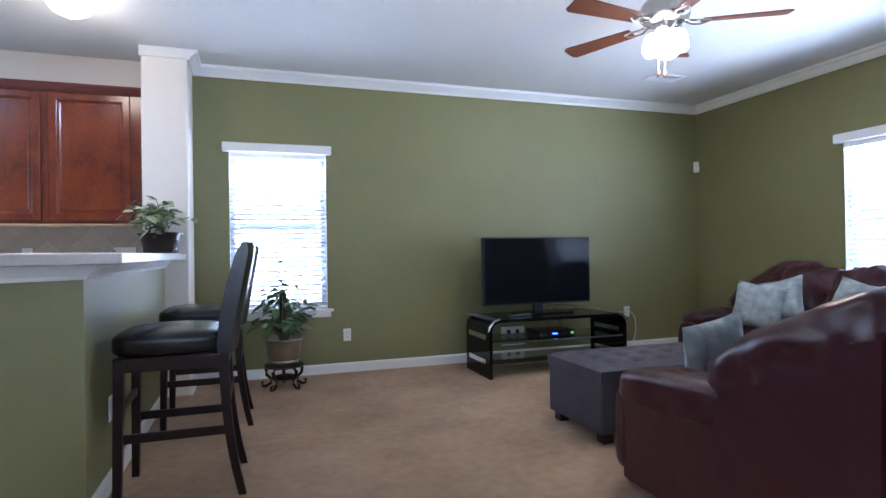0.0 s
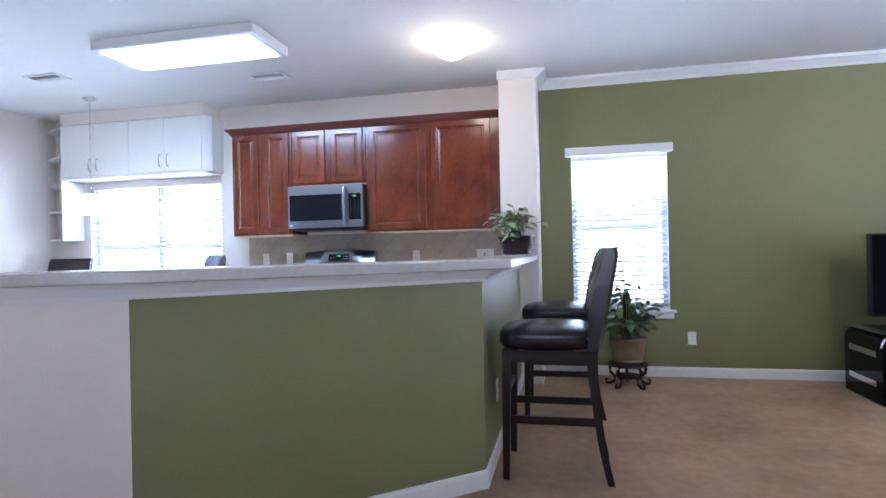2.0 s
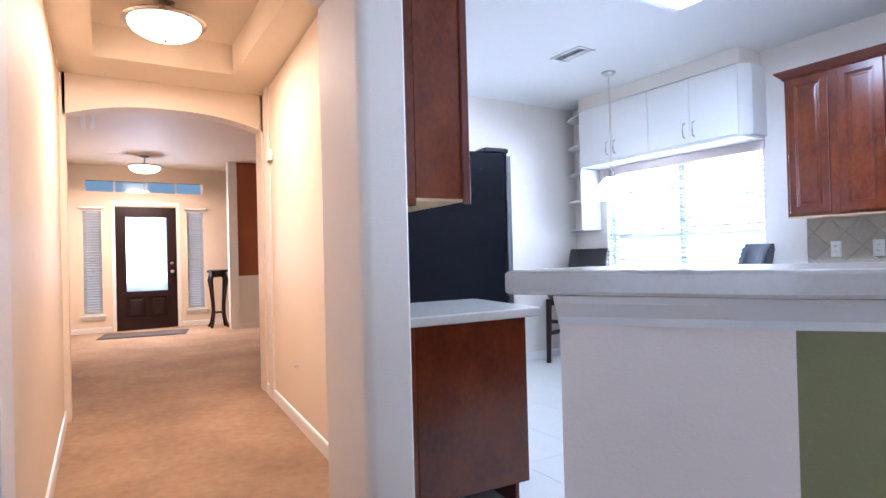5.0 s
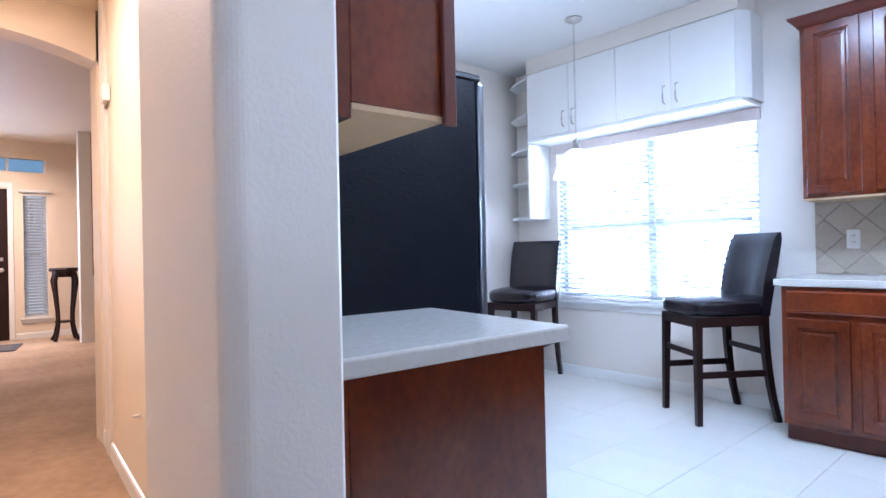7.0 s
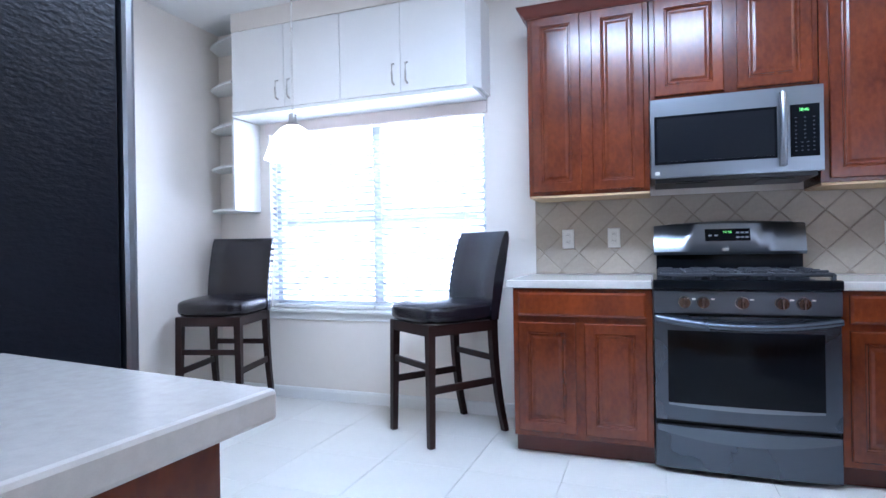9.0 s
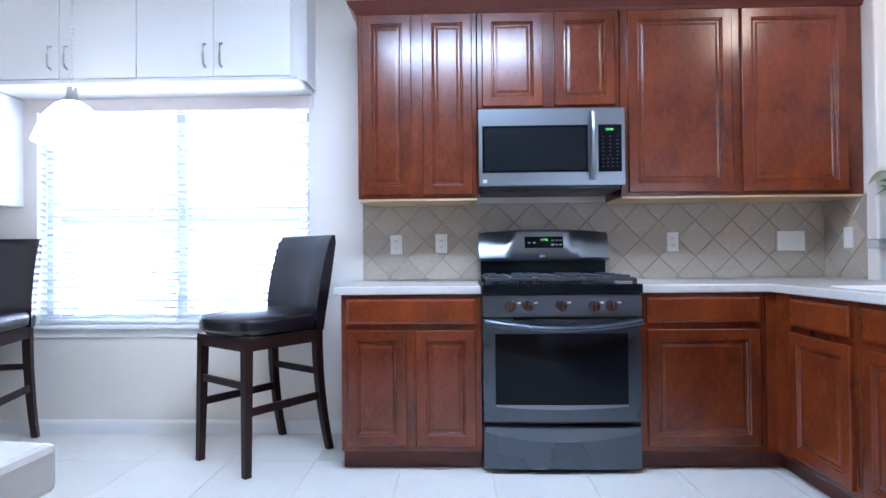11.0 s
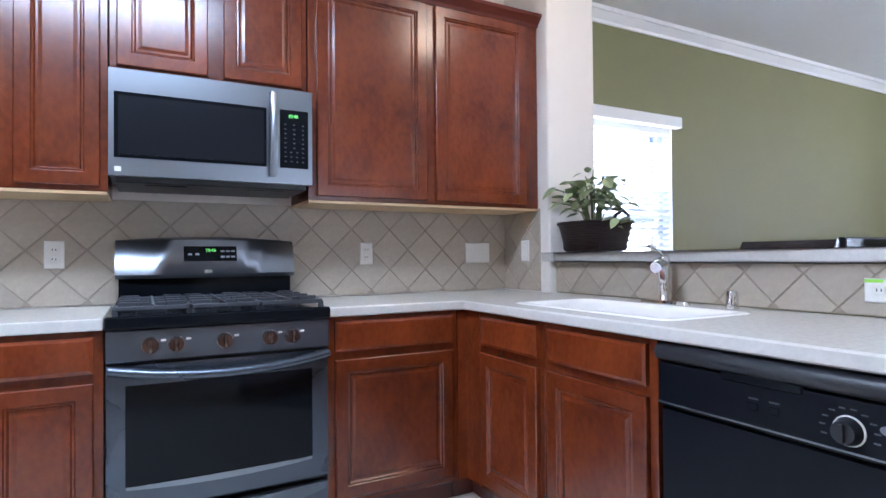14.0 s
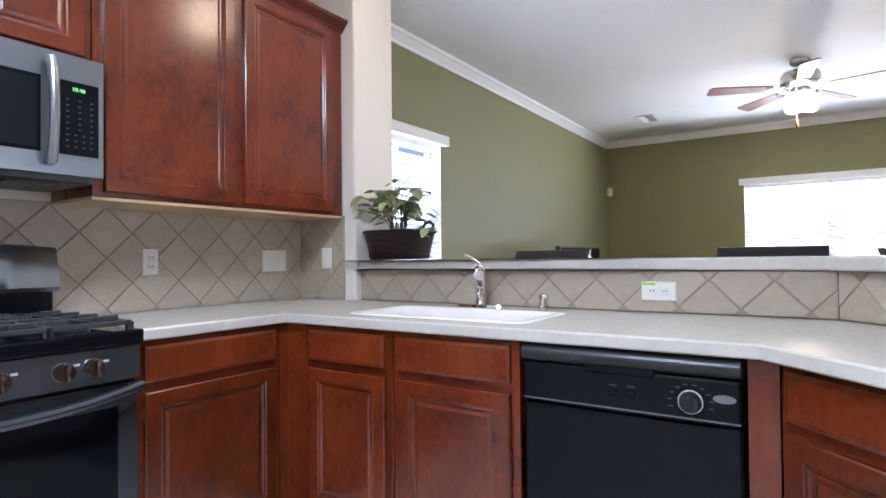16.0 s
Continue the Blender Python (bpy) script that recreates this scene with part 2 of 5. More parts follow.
def tube(points, radius, segs=8, bm=None, radii=None):
    """A round bar along a line of points."""
    bm = bm or bmesh.new()
    pts, rings = [Vector(p) for p in points], []
    for i, p in enumerate(pts):
        d = (pts[min(i + 1, len(pts) - 1)] - pts[max(i - 1, 0)]).normalized()
        side = d.cross(Vector((0, 0, 1)) if abs(d.z) < 0.9 else Vector((0, 1, 0))).normalized()
        up, r = side.cross(d), radii[i] if radii else radius
        rings.append([bm.verts.new(p + (side * math.cos(2 * math.pi * k / segs) + up * math.sin(2 * math.pi * k / segs)) * r) for k in range(segs)])
    for a, b in zip(rings, rings[1:]):
        for k in range(segs):
            bm.faces.new((a[k], a[(k + 1) % segs], b[(k + 1) % segs], b[k]))
    bm.faces.new(rings[0])
    bm.faces.new(rings[-1])
    return bm


def swept(profile, path, bm=None):
    """A moulding: (out, height) pairs carried along plan points; out is to the right of the way walked."""
    bm = bm or bmesh.new()
    pts, rows = [Vector((*p, 0)) for p in path], []
    for i, p in enumerate(pts):
        d0 = (pts[i] - pts[i - 1]).normalized() if i else None
        d1 = (pts[i + 1] - pts[i]).normalized() if i + 1 < len(pts) else None
        d0, d1 = d0 or d1, d1 or d0
        n0, n1 = Vector((d0.y, -d0.x, 0)), Vector((d1.y, -d1.x, 0))
        m = (n0 + n1).normalized()
        m = m / max(0.3, m.dot(n0))
        rows.append([bm.verts.new((p.x + m.x * o, p.y + m.y * o, z)) for o, z in profile])
    k = len(profile)
    for a, b in zip(rows, rows[1:]):
        for j in range(k):
            bm.faces.new((a[j], a[(j + 1) % k], b[(j + 1) % k], b[j]))
    bm.faces.new(rows[0])
    bm.faces.new(rows[-1])
    return bm


def cushion(sx, sy, sz, puff=0.35, cuts=10, bm=None, m=None):
    """A stuffed pad: a rounded block whose faces swell."""
    bm = bm or bmesh.new()
    g = bmesh.ops.create_cube(bm, size=2.0)
    bmesh.ops.subdivide_edges(bm, edges=list({e for v in g["verts"] for e in v.link_edges}), cuts=cuts, use_grid_fill=True)
    for v in bm.verts:
        c = v.co.copy()
        p = 5.0
        k = (abs(c.x) ** p + abs(c.y) ** p + abs(c.z) ** p) ** (1 / p)
        c = c / k
        swell = 1 - puff * (1 - (1 - min(1, abs(c.x)) ** 2.2) * (1 - min(1, abs(c.y)) ** 2.2))
        v.co = Vector((c.x * sx / 2, c.y * sy / 2, c.z * sz / 2 * swell))
    if m is not None:
        bmesh.ops.transform(bm, matrix=m, verts=bm.verts)
    return bm


H = 2.762          # main ceiling
XE, XW = 7.80, -3.14   # east wall of the living room, west wall of the dining nook

# ---- floors, ceilings, walls ----
def pieces(name, size, material, parent, places, bevel=0.002):
    """Alike pieces on one mesh, each an object of its own."""
    first = None
    for x, y, z in places:
        if first is None:
            first = part(name, box(-size[0] / 2, size[0] / 2, -size[1] / 2, size[1] / 2, 0, size[2], bevel), material, parent)
            ob = first
        else:
            ob = new(name, first.data)
            ob.parent = parent
        ob.location = (x, y, z)


def wall_with_holes(name, axis, at0, at1, lo, hi, z0, z1, holes, material):
    """A wall slab along x or y with rectangular openings right through it: (from, to, bottom, top)."""
    bm = bmesh.new()
    cuts_u = sorted({lo, hi, *[h[0] for h in holes], *[h[1] for h in holes]})
    for a, b in zip(cuts_u, cuts_u[1:]):
        spans, z = [], z0
        for h in sorted(holes, key=lambda q: q[2]):
            if h[0] <= a and h[1] >= b:
                if h[2] > z:
                    spans.append((z, h[2]))
                z = h[3]
        if z < z1:
            spans.append((z, z1))
        for s0, s1 in spans:
            if axis == "x":
                box(a, b, at0, at1, s0, s1, bm=bm)
            else:
                box(at0, at1, a, b, s0, s1, bm=bm)
    bmesh.ops.remove_doubles(bm, verts=bm.verts, dist=0.0005)
    return struct(name, bm, material)


struct("floor_carpet", box(-10.2, 8.2, -9.0, 3.0, -0.10, 0.0), M_CARPET, "beige cut-pile carpet floor")
kfloor = struct("floor_kitchen", prism([(XW, 0.0), (2.12, 0.0), (2.12, -2.6), (1.0, -3.53), (0.66, -3.76), (-0.45, -3.60), (-0.78, -3.575), (XW, -3.405)], 0.0, 0.004), M_GROUT, "kitchen floor of pale tiles")

ceil = box(XW - 0.1, XE + 0.1, -3.37, 0.12, H, H + 0.1)
box(-0.60, XE + 0.1, SOUTH - 0.1, -3.37, H, H + 0.1, bm=ceil)
tagged(struct("ceiling", ceil, M_CEIL, "white sprayed-texture ceiling"))
# hall ceiling with its raised tray
hc, rings = bmesh.new(), []
for x0, x1, y0, y1, z in ((-3.6, -0.62, -5.0, -3.39, 2.92), (-3.6, -0.62, -5.0, -3.39, 2.59), (-2.96, -1.25, -4.68, -3.76, 2.59), (-2.96, -1.25, -4.68, -3.76, 2.82)):
    rings.append([hc.verts.new(p) for p in ((x0, y0, z), (x1, y0, z), (x1, y1, z), (x0, y1, z))])
for a, b in zip(rings, rings[1:]):
    for q in range(4):
        hc.faces.new((a[q], a[(q + 1) % 4], b[(q + 1) % 4], b[q]))
hc.faces.new(rings[0]), hc.faces.new(rings[-1])
struct("ceiling_hall", hc, M_CREAM, "cream hall ceiling with a raised tray")
struct("ceiling_foyer", box(-9.6, -3.6, -6.6, 0.4, 2.80, 2.88), M_CREAM, "cream foyer ceiling")

# north wall: dining window, kitchen, living window
wall_with_holes("wall_north_kitchen", "x", 0.0, 0.16, XW - 0.1, 2.20, 0, H, [(-2.68, -1.00, 0.66, 2.00)], M_WHITE)
wall_with_holes("wall_north_living", "x", 0.0, 0.16, 2.20, XE + 0.1, 0, H, [(2.67, 3.515, 0.60, 2.03)], M_GREEN)
wall_with_holes("wall_east", "y", XE, XE + 0.16, SOUTH, 0.0, 0, H, [(-4.44, -1.74, 0.80, 2.02)], M_GREEN)
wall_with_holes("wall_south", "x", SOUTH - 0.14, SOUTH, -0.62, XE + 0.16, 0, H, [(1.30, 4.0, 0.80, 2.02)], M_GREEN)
struct("wall_west_dining", box(XW - 0.12, XW, -3.46, 0.0, 0, H), M_WHITE)
struct("wall_kitchen_south", prism([(-3.5, -3.42), (-0.77, -3.60), (-0.77, -3.555), (-3.5, -3.36)], 0, H), M_CREAM)
struct("pillar", prism([(-0.78, -3.555), (-0.56, -3.555), (-0.56, -3.648), (-0.36, -3.648), (-0.35, -3.658), *[(-0.39 + 0.04 * math.cos(radians(a)), -3.80 + 0.04 * math.sin(radians(a))) for a in range(0, -91, -10)], (-0.78, -3.84)], 0, H), M_WHITE, "painted end of the wall between kitchen and hall")
struct("wall_hall_south", box(-3.60, -0.622, -5.02, -4.90, 0, 2.66), M_CREAM)
struct("wall_living_west", box(-0.62, -0.352, SOUTH, -4.90, 0, H), M_WHITE)
struct("column", box(2.05, 2.382, -0.42, 0.0, 0, H, 0.012, 2), M_WHITE, "white painted column at the end of the bar")


def arch_wall(name, x0, x1, y0, y1, spring, crown, top, material):
    """The wall above an opening, with a shallow arched underside."""
    bm, k = bmesh.new(), 18
    low = []
    for i in range(k + 1):
        u = i / k
        y = y0 + (y1 - y0) * u
        low.append((y, spring + (crown - spring) * (1 - abs(2 * u - 1) ** 2.4)))
    out = low + [(y1, top), (y0, top)]
    a = [bm.verts.new((x0, y, z)) for y, z in out]
    b = [bm.verts.new((x1, y, z)) for y, z in out]
    n = len(out)
    bm.faces.new(a)
    bm.faces.new(b[::-1])
    for i in range(n):
        bm.faces.new((a[i], a[(i + 1) % n], b[(i + 1) % n], b[i]))
    return struct(name, bm, material)


arch_wall("arch_hall", -3.62, -3.44, -4.88, -3.42, 2.275, 2.388, 2.98, M_CREAM)
struct("wall_arch_jamb_1", box(-3.64, -3.44, -3.44, -3.30, 0, 2.98), M_CREAM)
struct("wall_arch_jamb_2", box(-3.64, -3.44, -5.30, -4.86, 0, 2.98), M_CREAM)
arch_wall("arch_header", -0.77, -0.354, -4.90, -3.80, 2.225, 2.32, H, M_WHITE)
# foyer
wall_with_holes("wall_foyer_west", "y", -9.54, -9.42, -6.5, 0.4, 0, 3.0, [(-4.42, -3.48, 0, 2.11), (-3.31, -3.03, 0.29, 2.07), (-4.885, -4.615, 0.29, 2.07), (-4.86, -3.03, 2.355, 2.54)], M_CREAM)
struct("wall_foyer_south", box(-9.5, -3.6, -5.30, -5.18, 0, 3.0), M_CREAM)
struct("wall_dining_room_white", box(-8.46, -8.34, -2.72, 0.4, 0.0, 0.885), M_TRIM)
struct("wall_dining_room_rust", box(-8.46, -8.34, -2.66, 0.4, 0.885, 2.80), M_RUST)
struct("wall_dining_room_post", box(-8.47, -8.32, -2.80, -2.66, 0.0, 2.80), M_TRIM)
struct("wall_dining_room_north", box(-8.4, -3.0, 0.3, 0.42, 0, 3.0), M_CREAM)
struct("wall_dining_room_east", box(-3.62, -3.50, -3.40, 0.3, 0, 3.0), M_CREAM)

# bar wall: straight, angled, then the white end
G0, G1, G2, G3 = (2.205, -0.42), (2.205, -2.64), (1.041, -3.63), (0.70, -3.865)
struct("wall_bar_green", prism([(2.10, -0.42), G0, G1, G2, (1.00, -3.47), (2.10, -2.55)], 0, 1.079), M_GREEN)
struct("wall_bar_end", prism([G2, G3, (0.65, -3.73), (1.0, -3.47)], 0, 1.079), M_BARWHITE)

# bar top, its moulding, baseboards, crown
BAR_OUT = [(2.36, -0.422), (2.36, -2.70), (1.10, -3.73), (0.632, -3.955)]
struct("bar_top", prism([*BAR_OUT, (0.59, -3.68), (0.98, -3.42), (2.078, -2.52), (2.078, -0.345), (2.0485, -0.345), (2.0485, -0.422)], 1.081, 1.130, 0.008), M_COUNTER, "pale laminate bar top along the low wall")
struct("bar_moulding", swept([(0.0, 1.020), (0.012, 1.020), (0.018, 1.036), (0.045, 1.065), (0.055, 1.080), (0.0, 1.080)], [G3, G2, G1, G0][::1]), M_TRIM, "white moulding under the bar top")
BASE = [(0.0, 0.0), (0.014, 0.0), (0.014, 0.07), (0.009, 0.085), (0.0, 0.09)]
for path in ([G3, G2, G1, G0], [(2.382, -0.42), (2.382, -0.002), (XE - 0.002, -0.002), (XE - 0.002, SOUTH)][::1], [(XW + 0.002, -3.4), (XW + 0.002, -0.002), (-0.70, -0.002)],
             [(-3.44, -3.426), (-0.78, -3.602)][::1], [(-0.78, -3.842), (-0.39, -3.842), (-0.362, -3.830), (-0.348, -3.80), (-0.348, -3.66)], [(-0.354, -4.898), (-3.44, -4.898)], [(-9.418, -5.17), (-9.418, -4.49)], [(-9.418, -3.41), (-9.418, 0.2)], [(-8.338, 0.2), (-8.338, -2.66)][::-1],
             [(-3.438, -3.30), (-3.438, -3.43)][::1]):
    struct("baseboard", swept(BASE, path), M_TRIM)
CROWN = [(0.0, H - 0.088), (0.014, H - 0.088), (0.020, H - 0.070), (0.060, H - 0.028), (0.072, H - 0.026), (0.078, H - 0.001), (0.0, H - 0.001)]
struct("trim_crown", swept(CROWN, [(2.384, -0.422), (2.384, -0.002), (XE - 0.002, -0.002), (XE - 0.002, SOUTH)]), M_TRIM, "white crown moulding round the living room")

struct("trim_column_cap", box(2.038, 2.383, -0.432, -0.37, H - 0.085, H - 0.001, 0.004), M_TRIM, "white cap at the head of the column")

# kitchen floor tiles
pieces("tile", (0.4485, 0.4485, 0.005), M_TILE, kfloor, [(-2.88 + 0.45 * i, -0.24 - 0.45 * j, 0.003) for i in range(11) for j in range(8)
       if not (i == 10 and j > 4) and (-0.24 - 0.45 * j) - 0.22 > -3.72 and not (-2.88 + 0.45 * i > 1.3 and j > 5) and not (-2.88 + 0.45 * i > 0.5 and j == 7) and not (i < 6 and j == 7)])


# ---- tiled splashback ----
def clipped(poly, u0, u1, v0, v1):
    for axis, lim, sign in ((0, u0, 1), (0, u1, -1), (1, v0, 1), (1, v1, -1)):
        out = []
        for p, q in zip(poly, poly[1:] + poly[:1]):
            dp, dq = sign * (p[axis] - lim), sign * (q[axis] - lim)
            if dp >= 0:
                out.append(p)
            if dp * dq < 0:
                k = dp / (dp - dq)
                out.append((p[0] + (q[0] - p[0]) * k, p[1] + (q[1] - p[1]) * k))
        poly = out
        if not poly:
            return []
    return poly


def splashback(name, m, width, z0, z1, shift=0.0):
    """Stone tiles laid as diamonds over a grout bed; the local x runs along the wall and -y faces the room."""
    bed = struct(name, box(0, width, -0.003, 0, z0, z1), M_SPGROUT, "diagonal stone-tile splashback")
    bed.matrix_world = m
    d, gap = 0.2135, 0.0042
    whole = None
    for i in range(-1, int(width / d * 2) + 3):
        for j in range(-1, int((z1 - z0) / d * 2) + 3):
            if (i + j) % 2:
                continue
            cu, cv, r = i * d / 2 + shift, z0 + 0.02 + j * d / 2, d / 2 - gap
            full = [(cu - r, cv), (cu, cv - r), (cu + r, cv), (cu, cv + r)]
            poly = clipped(full, 0.002, width - 0.002, z0 + 0.002, z1 - 0.002)
            if len(poly) < 3 or abs(sum(p[0] * q[1] - q[0] * p[1] for p, q in zip(poly, poly[1:] + poly[:1]))) < 0.0006:
                continue
            entire = len(poly) == 4 and max(abs(p[0] - q[0]) + abs(p[1] - q[1]) for p, q in zip(poly, full)) < 1e-6
            if entire and whole:
                ob = new("tile", whole)
                ob.parent = bed
                ob.location = (cu, 0, cv)
                continue
            bm = bmesh.new()
            mu, mv = sum(p[0] for p in poly) / len(poly), sum(p[1] for p in poly) / len(poly)
            ou, ov = (cu, cv) if entire else (mu, mv)
            back = [bm.verts.new((p[0] - ou, -0.003, p[1] - ov)) for p in poly]
            mid = [bm.verts.new((p[0] - ou, -0.0055, p[1] - ov)) for p in poly]
            top = [bm.verts.new(((p[0] - mu) * 0.975 + mu - ou, -0.0075, (p[1] - mv) * 0.975 + mv - ov)) for p in poly]
            k = len(poly)
            for a, b in ((back, mid), (mid, top)):
                for q in range(k):
                    bm.faces.new((a[q], a[(q + 1) % k], b[(q + 1) % k], b[q]))
            bm.faces.new(top)
            ob = part("tile", bm, M_SPLASH, bed)
            ob.location = (ou, 0, ov)
            if entire:
                whole = ob.data


splashback("splashback_north", pose(-0.68, 0, 0), 2.725, 0.918, 1.372, 0.05)
splashback("splashback_column", pose(2.05, 0, 0, 0, 0, -90), 0.345, 0.918, 1.372, 0.03)
splashback("splashback_bar", pose(2.098, -0.422, 0, 0, 0, -90), 2.125, 0.918, 1.079, 0.02)
ANG = math.degrees(math.atan2(-3.46 + 2.55, 1.0 - 2.10))
splashback("splashback_bar_angled", pose(2.097, -2.552, 0, 0, 0, ANG), 1.36, 0.918, 1.079, 0.09)


# ---- kitchen cabinets ----
def panel(w, h, rings, thick=0.02):
    """A door or drawer front, x 0..w, z 0..h, its back at y 0; rings: (inset, how far the face lies proud)."""
    bm = bmesh.new()
    rows = [[bm.verts.new(p) for p in ((i, -y, i), (w - i, -y, i), (w - i, -y, h - i), (i, -y, h - i))] for i, y in [(0.0, 0.0), (0.0, thick - 0.004)] + rings]
    for a, b in zip(rows, rows[1:]):
        for q in range(4):
            bm.faces.new((a[q], a[(q + 1) % 4], b[(q + 1) % 4], b[q]))
    bm.faces.new(rows[-1])
    bm.faces.new(rows[0][::-1])
    return bm


RAISED = [(0.004, 0.020), (0.050, 0.020), (0.054, 0.015), (0.060, 0.0165), (0.066, 0.009), (0.074, 0.009), (0.086, 0.0125)]
DRAWER = [(0.004, 0.017), (0.012, 0.020)]


def front(name, cab, x, z, w, h, depth, rings, material=None):
    ob = part(name, panel(w, h, rings), material or M_CHERRY, cab)
    ob.location = (x, -depth, z)
    return ob


def base_cabinet(x, y, turn, w, depth, doors, drawers=1, label="", gap=0.03, mid=0.044):
    cab = thing("base_cabinet", x, y, 0, turn, label or "cherry-stained wooden base cabinet with raised-panel doors", "cabinet", "kitchen base cabinets")
    part("body", box(0.001, w - 0.001, -depth, -0.002, 0.105, 0.872, 0.002), M_CHERRY, cab)
    part("toe_kick", box(0.001, w - 0.001, -depth + 0.06, -depth + 0.078, 0.0075, 0.105), M_CHERRYD, cab)
    n = len(doors)
    if drawers:
        dw = (w - gap * (drawers + 1)) / drawers
        for i in range(drawers):
            front("drawer_front", cab, gap + i * (dw + gap), 0.730, dw, 0.123, depth, DRAWER)
    xx = gap
    for dwid in doors:
        wid = dwid * (w - gap * 2 - mid * (n - 1))
        front("door", cab, xx, 0.135, wid, (0.563 if drawers else 0.71), depth, RAISED)
        xx += wid + mid
    return cab


def upper_cabinet(x, y, turn, w, depth, z0, z1, doors, label="", gap=0.026, right=0.0, mid=0.060):
    cab = thing("wall_cabinet", x, y, 0, turn, label or "cherry-stained wooden wall cabinet with raised-panel doors", "cabinet", "kitchen wall cabinets")
    part("body", box(0.001, w - 0.001, -depth, -0.002, z0 + 0.012, z1, 0.002), M_CHERRY, cab)
    part("underside", box(0.003, w - 0.003, -depth + 0.004, -0.004, z0, z0 + 0.012), M_PLY, cab, "pale maple underside")
    xx, n = gap, len(doors)
    for share in doors:
        wid = share * (w - right - gap * 2 - mid * (n - 1))
        front("door", cab, xx, z0 + 0.03, wid, z1 - z0 - 0.05, depth, RAISED)
        xx += wid + mid
    return cab


base_cabinet(-0.69, 0, 0, 0.69, 0.61, (0.5, 0.5))
base_cabinet(0.768, 0, 0, 0.60, 0.61, (1.0,))
base_cabinet(2.115, -0.72, -90, 0.455, 0.695, (1.0,))
base_cabinet(2.115, -1.178, -90, 0.515, 0.695, (1.0,), label="cherry-stained sink base cabinet with a false drawer front")
corner = thing("corner_filler", 0, 0, 0, 0, "cherry-stained filler where the cabinet runs meet", "cabinet", "kitchen base cabinets")
part("stile", prism([(1.372, -0.609), (1.372, -0.57), (1.46, -0.57), (1.46, -0.718), (1.42, -0.718), (1.42, -0.609)], 0.105, 0.872), M_CHERRY, corner)
part("toe_kick", prism([(1.372, -0.55), (1.372, -0.53), (1.50, -0.53), (1.50, -0.718), (1.48, -0.718), (1.48, -0.55)], 0.0075, 0.105), M_CHERRYD, corner)
post = thing("end_stile", 0, 0, 0, 0, "cherry-stained filler beside the dishwasher", "cabinet", "kitchen base cabinets")
part("stile", box(1.42, 1.47, -2.405, -2.335, 0.105, 0.872), M_CHERRY, post)
base_cabinet(1.66, -2.645, -135, 0.52, 0.335, (1.0,), label="cherry-stained base cabinet on the angled run")
base_cabinet(1.292, -3.013, -135, 0.36, 0.335, (1.0,), label="cherry-stained base cabinet at the peninsula's end")

upper_cabinet(-0.65, 0, 0, 0.648, 0.33, 1.36, 2.39, (0.5, 0.5))
upper_cabinet(0.0, 0, 0, 0.765, 0.33, 1.832, 2.39, (0.5, 0.5), "short cherry-stained wall cabinet over the microwave")
upper_cabinet(0.767, 0, 0, 1.281, 0.33, 1.36, 2.39, (0.5, 0.5), "wide cherry-stained wall cabinet with two tall doors", gap=0.038, right=0.05, mid=0.05)
cr = thing("cabinet_crown", 0, 0, 0, 0, "dark cherry crown moulding along the wall cabinets", "moulding")
part("crown", swept([(0.0, 2.375), (0.008, 2.375), (0.014, 2.39), (0.045, 2.422), (0.05, 2.436), (0.0, 2.436)], [(-0.652, -0.003), (-0.652, -0.332), (2.048, -0.332)]), M_CHERRYD, cr)
part("top_board", box(-0.652, 2.048, -0.332, -0.003, 2.391, 2.40), M_CHERRYD, cr)

# counter by the fridge
b2 = base_cabinet(-0.523, -3.54, 176, 0.60, 0.565, (1.0,), label="dark cherry base cabinet beside the fridge")
u2 = upper_cabinet(-0.515, -3.525, 176, 0.58, 0.24, 1.395, 2.39, (1.0,), "dark cherry wall cabinet beside the fridge")
part("crown", swept([(0.0, 2.375), (0.008, 2.375), (0.014, 2.39), (0.045, 2.422), (0.05, 2.436), (0.0, 2.436)], [(-0.002, -0.003), (-0.002, -0.242), (0.58, -0.242)]), M_CHERRYD, u2)
part("filler", box(0.0, 0.05, 0.0, 0.120, 0.004, 0.866), M_CHERRY, b2)
part("filler", box(0.0, 0.05, 0.0, 0.120, 1.375, 2.39), M_CHERRY, u2)
part("edge_trim", box(-0.014, 0.0, -0.26, -0.225, 1.385, 2.375, 0.003), M_CHERRYD, u2)
ct = thing("countertop", 0, 0, 0, 0, "pale laminate countertop beside the fridge", "countertop")
part("slab", prism([(-1.165, -3.575), (-0.49, -3.632), (-0.455, -2.905), (-1.125, -2.825)], 0.866, 0.908, 0.007), M_COUNTER, ct)

ct = thing("countertop", 0, 0, 0, 0, "pale laminate countertop beside the stove", "countertop")
part("slab", box(-0.722, -0.003, -0.637, -0.009, 0.874, 0.914, 0.005, 2), M_COUNTER, ct)
ct = thing("countertop", 0, 0, 0, 0, "pale laminate L-shaped countertop with a white sink", "countertop")
SX0, SX1, SY0, SY1 = 1.50, 1.90, -1.66, -0.88
slab, corners = bmesh.new(), {}


def plan(*points):
    return slab.faces.new([corners.setdefault(p, None) or corners.update({p: slab.verts.new((*p, 0.874))}) or corners[p] for p in points])


